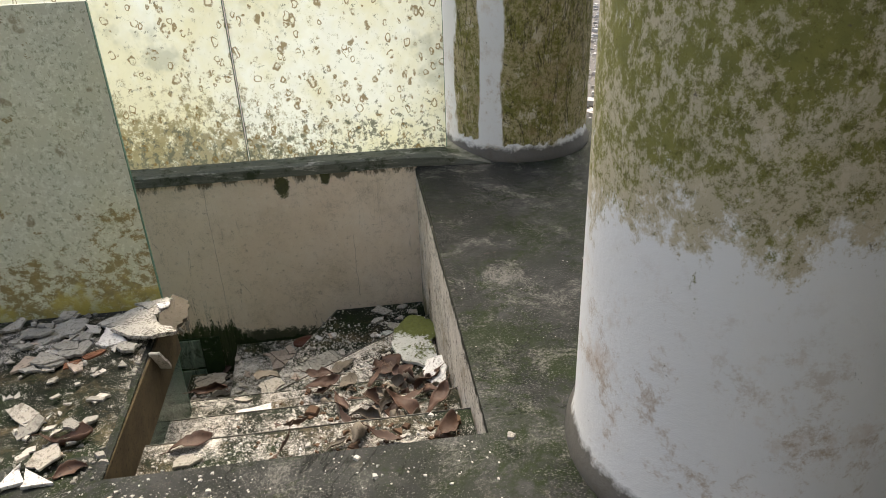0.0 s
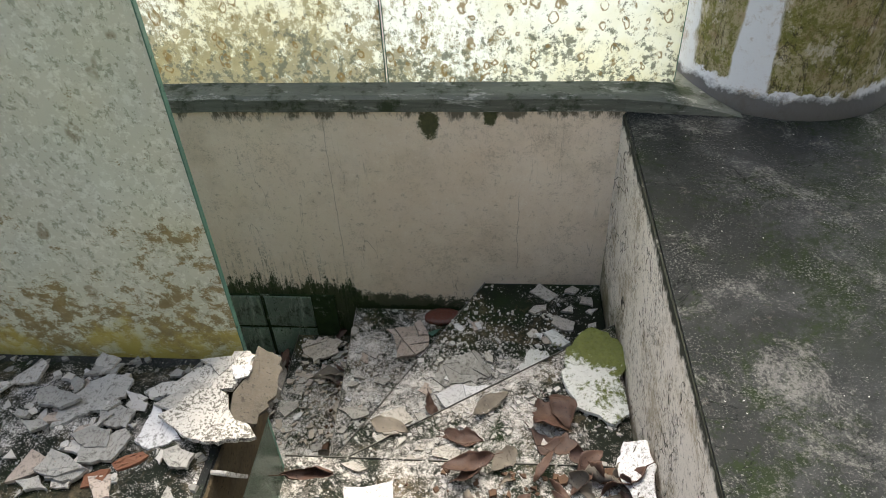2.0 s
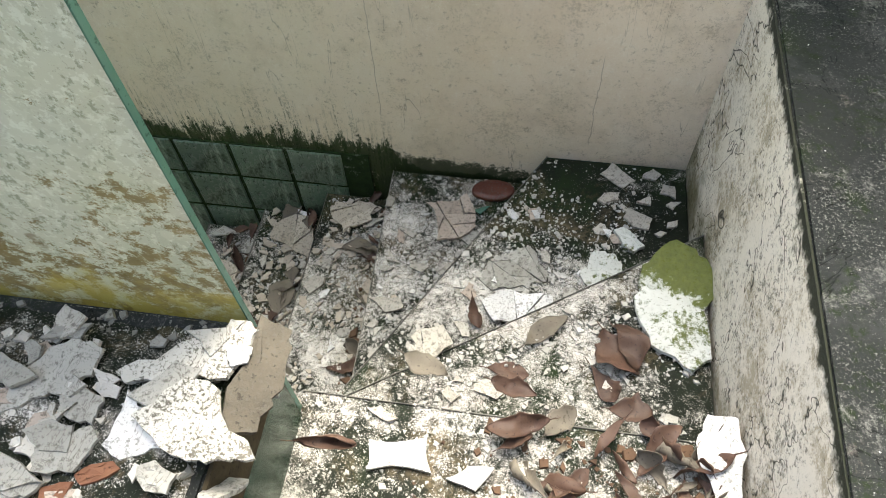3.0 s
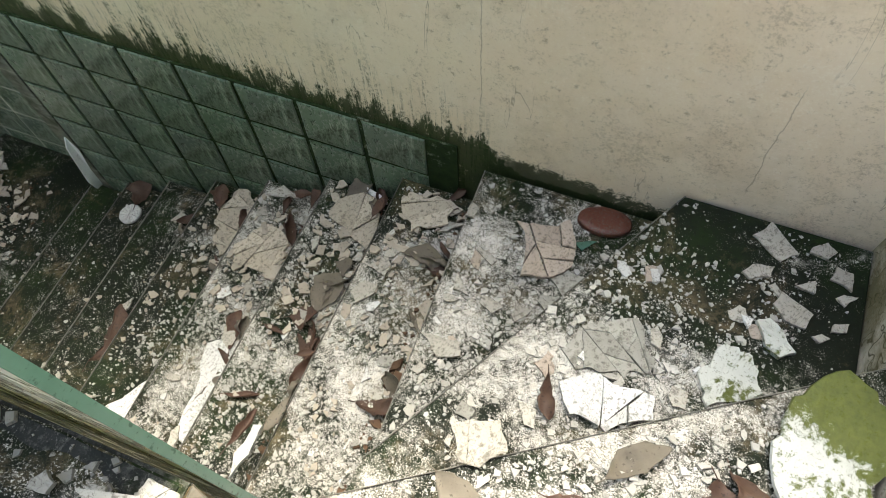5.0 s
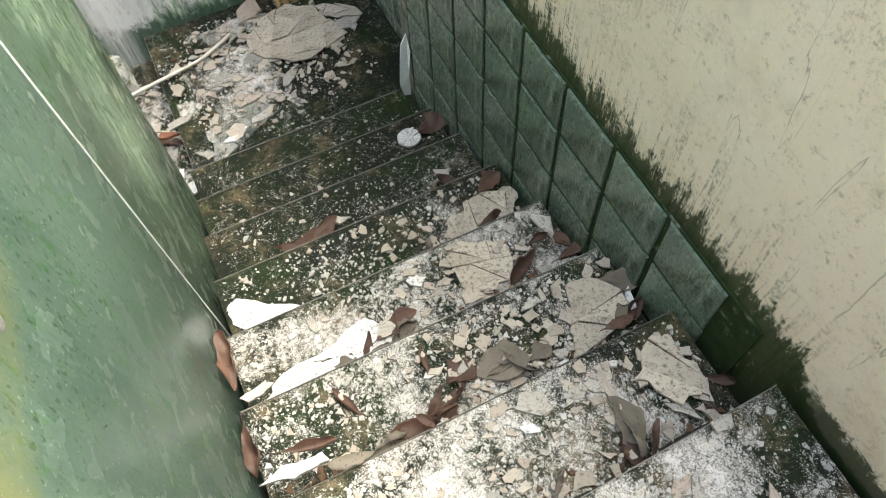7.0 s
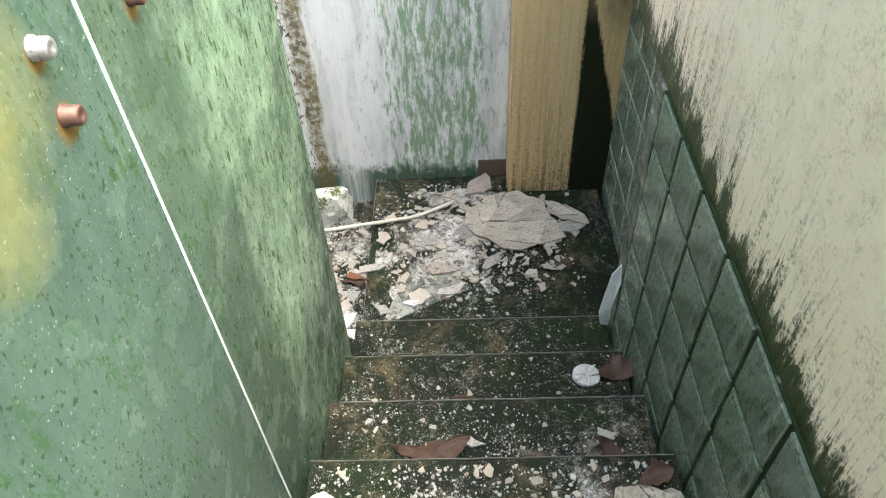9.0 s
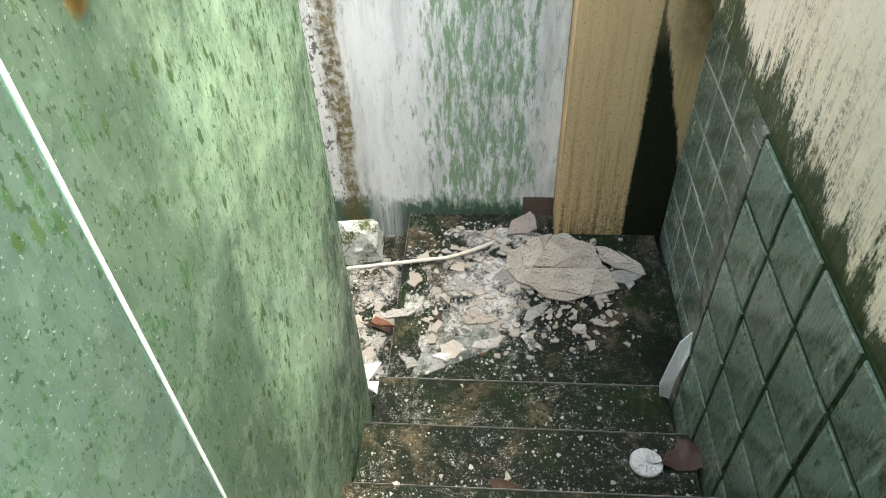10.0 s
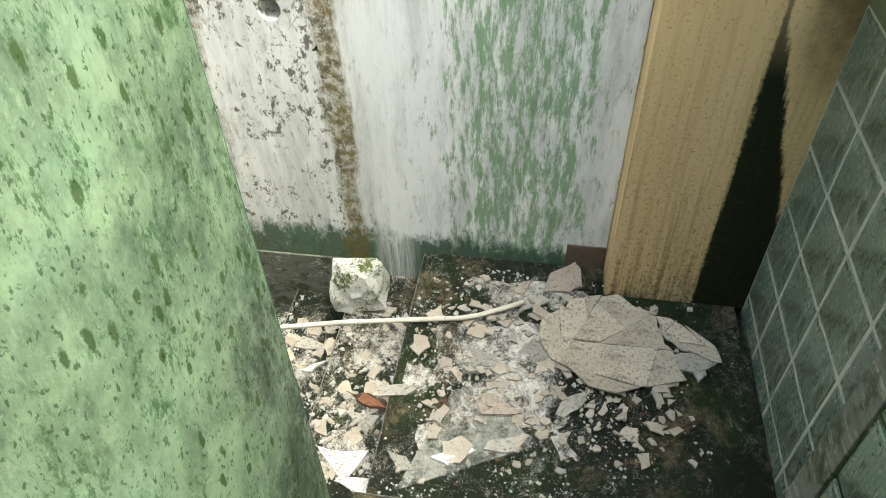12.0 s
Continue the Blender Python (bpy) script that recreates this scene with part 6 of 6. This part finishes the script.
def single_slab(kind, outline, z, thick, seed, material, label, category, ax=0.0, ay=0.0):
    """One broken slab lying on a step, with a rough broken rim and an uneven face."""
    rnd = random.Random(seed)
    mid = Vector((sum(p[0] for p in outline) / len(outline), sum(p[1] for p in outline) / len(outline)))
    rim = []
    for (x, y), (x2, y2) in zip(outline, outline[1:] + outline[:1]):
        for w in (0.0, 0.2, 0.4, 0.6, 0.8):
            k = 0.07 * math.hypot(x2 - x, y2 - y) * (w > 0)
            rim.append((x + (x2 - x) * w + rnd.uniform(-k, k) - mid.x, y + (y2 - y) * w + rnd.uniform(-k, k) - mid.y))
    bm = bmesh.new()
    rings = []
    for f, h in ((0.95, 0.0), (1.0, 0.5), (0.98, 1.0), (0.7, 1.0), (0.4, 1.0)):
        rings.append([bm.verts.new((x * f, y * f, thick * h * (1 + 0.25 * noise.noise(Vector((x * f * 22, y * f * 22, seed)))))) for x, y in rim])
    m = len(rim)
    for lo, hi in zip(rings, rings[1:]):
        for k in range(m):
            bm.faces.new((lo[k], lo[(k + 1) % m], hi[(k + 1) % m], hi[k]))
    bm.faces.new(rings[0][::-1]), bm.faces.new(rings[-1])
    ob = part(kind, bm, material)
    ob.matrix_world = pose(mid.x, mid.y, z, ax, ay, 0)
    return tagged(ob, label, category)


single_slab("plaster_slab", [(0.39, 2.68), (0.43, 2.57), (0.55, 2.50), (0.60, 2.54), (0.60, 2.87), (0.51, 2.93), (0.41, 2.83)], -RISE * 4 + 0.012, 0.022, 501, MOSS_TOP, "large white plaster slab half covered in green moss", "plaster slab", 3, -2)
single_slab("plaster_slab", [(0.24, 2.89), (0.28, 2.81), (0.40, 2.89), (0.36, 2.98), (0.29, 2.99)], -RISE * 5 + 0.001, 0.014, 502, MOSSY, "grey plaster slab thinly grown with moss", "plaster slab")
single_slab("plaster_slab", [(-1.17, 2.27), (-1.16, 2.37), (-1.17, 2.52), (-1.18, 2.71), (-1.25, 2.70), (-1.30, 2.66), (-1.24, 2.36)], -RISE * 9 + 0.001, 0.012, 503, SHARD_WHITE, "long bright white plaster slab on a step", "plaster slab")
single_slab("plaster_slab", [(-1.63, 2.25), (-1.56, 2.25), (-1.50, 2.31), (-1.49, 2.44), (-1.51, 2.50), (-1.65, 2.29)], -RISE * 10 + 0.001, 0.012, 504, SHARD_WHITE, "bright white plaster slab beside the glass", "plaster slab")
GREYS = "flat grey lichened plaster slab on the concrete slab"
single_slab("plaster_slab", [(-0.72, 1.85), (-0.65, 1.86), (-0.63, 1.92), (-0.65, 1.94), (-0.73, 1.89)], 0.026, 0.012, 510, SHARD_GREY, GREYS, "plaster slab", 2, 3)
single_slab("plaster_slab", [(-0.72, 1.95), (-0.65, 1.94), (-0.65, 1.99), (-0.7, 2.01), (-0.73, 1.99)], 0.026, 0.010, 511, SHARD_GREY, GREYS, "plaster slab", -2, 2)
single_slab("plaster_slab", [(-0.83, 1.94), (-0.76, 1.98), (-0.69, 2.04), (-0.69, 2.08), (-0.75, 2.1), (-0.84, 2.01)], 0.020, 0.012, 512, SHARD_GREY, GREYS, "plaster slab", 2, -2)
single_slab("plaster_slab", [(-0.77, 1.81), (-0.71, 1.81), (-0.69, 1.84), (-0.75, 1.85), (-0.78, 1.83)], 0.024, 0.012, 513, SHARD_GREY, GREYS, "plaster slab", -3, 2)
single_slab("plaster_slab", [(-0.58, 1.89), (-0.52, 1.92), (-0.56, 1.97), (-0.61, 2.01), (-0.62, 1.91)], 0.024, 0.014, 514, SHARD_WHITE, "smooth white plaster slab under a grey one", "plaster slab", 3, 2)
single_slab("plaster_slab", [(-0.5, 1.91), (-0.46, 1.9), (-0.39, 1.91), (-0.35, 1.92), (-0.47, 2.04), (-0.51, 2.04), (-0.58, 1.96)], 0.040, 0.016, 506, SHARD_SPECK, "black-speckled grey plaster slab on the concrete slab", "plaster slab", 2, 2)
single_slab("plaster_slab", [(-0.62, 2.02), (-0.53, 2.04), (-0.44, 2.05), (-0.41, 2.15), (-0.51, 2.13), (-0.65, 2.04)], 0.030, 0.014, 505, SHARD_SPECK, "black-speckled grey plaster slab on the concrete slab", "plaster slab", 1, -2)
single_slab("plaster_slab", [(-0.435, 1.95), (-0.375, 1.97), (-0.355, 2.08), (-0.365, 2.17), (-0.43, 2.18)], 0.012, 0.022, 507, SHARD_EARTH, "brown earthy plaster slab tipped over the slab edge", "plaster slab", 0, 24)
single_slab("plaster_flake", [(-0.44, 2.07), (-0.41, 2.08), (-0.41, 2.11), (-0.46, 2.11)], 0.050, 0.006, 508, SHARD_WHITE, "small square white plaster flake on a grey slab", "plaster flake", 1, -2)
single_slab("plaster_slab", [(0.50, 2.24), (0.54, 2.09), (0.595, 2.10), (0.598, 2.30), (0.53, 2.31)], -RISE * 3 + 0.035, 0.012, 509, SHARD_WHITE, "bright white plaster slab leaning on the stairwell side", "plaster slab", 0, -20)

# ---------------------------------------------------------------- landing things
def tube(points, r, sides=12, caps=True):
    bm = bmesh.new()
    rings = []
    for k, p in enumerate(points):
        p = Vector(p)
        way = (Vector(points[min(k + 1, len(points) - 1)]) - Vector(points[max(k - 1, 0)])).normalized()
        u = way.cross(Vector((0, 0, 1))).normalized()
        v = u.cross(way)
        rings.append([bm.verts.new(p + r * (math.cos(2 * math.pi * j / sides) * u + math.sin(2 * math.pi * j / sides) * v)) for j in range(sides)])
    for a, b in zip(rings, rings[1:]):
        for j in range(sides):
            bm.faces.new((a[j], a[(j + 1) % sides], b[(j + 1) % sides], b[j]))
    if caps:
        bm.faces.new(rings[0][::-1]), bm.faces.new(rings[-1])
    return bm


line = []
for k in range(25):
    u = k / 24
    y = 1.30 + 1.385 * u
    line.append((-3.33 - 0.25 * u - 0.09 * max(0.0, u - 0.85) * 5 * u, y, -2.368 + 0.02 + 0.03 * max(0.0, u - 0.82) - 0.10 * max(0.0, 0.5 - u)))
tagged(part("plastic_pipe", tube(line, 0.010), PIPE, smooth=True), "thin bent white plastic pipe lying across the landing", "pipe")


def lump(x, y, z, sx, sy, sz, seed):
    """An angular broken lump: the hull of points thrown into a box, roughened."""
    rnd = random.Random(seed)
    bm = bmesh.new()
    for k in range(16):
        bm.verts.new((rnd.choice((-1, 1)) * rnd.uniform(0.25, 1.0), rnd.choice((-1, 1)) * rnd.uniform(0.3, 1.0), rnd.choice((-1, 1)) * rnd.uniform(0.4, 1.0)))
    got = bmesh.ops.convex_hull(bm, input=bm.verts[:])
    bmesh.ops.delete(bm, geom=list({g for g in got["geom_interior"] + got["geom_unused"] if isinstance(g, bmesh.types.BMVert)}), context="VERTS")
    bmesh.ops.subdivide_edges(bm, edges=bm.edges[:], cuts=5, use_grid_fill=True)
    for v in bm.verts:
        c = v.co + Vector(noise.noise_vector(v.co * 2.2)) * 0.10 + Vector(noise.noise_vector(v.co * 7)) * 0.05
        v.co = Vector((x + sx * c.x, y + sy * c.y, z + sz + max(-sz, sz * c.z)))
    return bm


tagged(part("plaster_lump", lump(-3.74, 1.985, -2.55, 0.10, 0.125, 0.125, 4), MOSSY), "broken white plaster lump with a patch of moss", "plaster lump")
shard = prism_bm([(-2.81, 2.33), (-3.03, 2.76), (-3.26, 2.62), (-3.22, 2.46)], -2.3795, -2.3735, 0.0)
n = Nodes("dusty_clear_glass")
clear = n.node("ShaderNodeBsdfTransparent", Color=(0.80, 0.84, 0.80))
dust = n.node("ShaderNodeBsdfDiffuse", Color=(0.42, 0.41, 0.37))
shine = n.node("ShaderNodeBsdfGlossy", Roughness=0.12)
both = n.node("ShaderNodeMixShader", Fac=n.ramp(n.noise(12, 6, 0.75), (0.40, 0.1), (0.70, 0.9)))
n.put(both.inputs[1], clear.outputs[0]), n.put(both.inputs[2], dust.outputs[0])
last = n.node("ShaderNodeMixShader", Fac=n.maths("MULTIPLY", n.node("ShaderNodeFresnel", IOR=1.45).outputs[0], 0.9))
n.put(last.inputs[1], both.outputs[0]), n.put(last.inputs[2], shine.outputs[0])
n.put(n.output.inputs["Surface"], last.outputs[0])
tagged(part("glass_shard", shard, n.material), "large triangular shard of dusty glass on the landing", "glass shard")
blade = prism_bm([(3.345, -2.207), (3.378, -2.207), (3.372, -2.05), (3.390, -1.90), (3.384, -1.80), (3.352, -1.86), (3.335, -2.0), (3.328, -2.12)], -0.003, 0.003)
for v in blade.verts:
    v.co = Vector((-2.637 + v.co.z + 0.35 * (v.co.x - 3.36) - 0.5 * (v.co.y + 2.0) ** 2, v.co.x, v.co.y))
tagged(part("plastic_strip", blade, SEAL), "torn white plastic strip leaning on the wall post", "plastic strip")

# ---------------------------------------------------------------- glass blocks, last
panel = setting("wall_glass_blocks", box_bm(-2.639, -0.60, WALL_Y - 0.008, WALL_Y - 0.001, -2.42, LIP_Z - 0.001), GROUT, "dark ribbed glass block wall with mouldy joints", "wall")
bay = setting("wall_glass_blocks", box_bm(-3.764, POST_X - 0.001, BAY_Y - 0.002, BAY_Y + 0.011, -2.42, LIP_Z - 0.001), GROUT_PALE, "dark ribbed glass block bay with pale joints", "wall")
setting("mullion", box_bm(POST_X + 0.001, -2.641, WALL_Y - 0.014, BAY_Y + 0.011, -2.42, LIP_Z - 0.001, 0.005), KERB, "dark mouldy upright between the glass blocks", "trim")


def block_mesh(w, h):
    """A ribbed pressed-glass face with a raised rim, sunk a little inside it."""
    bm = box_bm(-w / 2, w / 2, -0.012, 0.0, -h / 2, h / 2)
    front = [f for f in bm.faces if f.calc_center_median().y < -0.011]
    bmesh.ops.inset_region(bm, faces=front, thickness=0.009, depth=-0.003)
    front = [f for f in bm.faces if abs(f.normal.y) > 0.9 and f.calc_center_median().y < -0.005 and f.calc_area() > 0.3 * w * h]
    bmesh.ops.inset_region(bm, faces=front, thickness=0.006, depth=0.003)
    return mesh_of("glass_block", bm, BLOCK)


low, tall, bay_block = block_mesh(0.223, 0.193), block_mesh(0.223, 0.220), block_mesh(0.236, 0.225)
rnd = random.Random(12)
for row in range(6):
    for k in range(8):
        x, z = -2.635 + 0.2415 * (k + 0.5), -1.0615 if row == 0 else -1.1665 - 0.2385 * (row - 0.5)
        if z < -0.6 + (x - 0.1) * 0.53 - 0.40:
            continue
        ob = new("glass_block", tall if row else low)
        ob.parent, ob.location = panel, (x, WALL_Y - 0.001, z)
        ob.rotation_euler = (rnd.uniform(-0.012, 0.012), rnd.uniform(-0.008, 0.008), rnd.uniform(-0.012, 0.012))
for row in range(6):
    for k in range(4):
        ob = new("glass_block", bay_block)
        ob.parent, ob.location = bay, (-3.64 + 0.2485 * k, BAY_Y + 0.011, -1.235 - 0.2365 * (row - 0.03))
        ob.rotation_euler = (rnd.uniform(-0.012, 0.012), rnd.uniform(-0.008, 0.008), rnd.uniform(-0.012, 0.012))
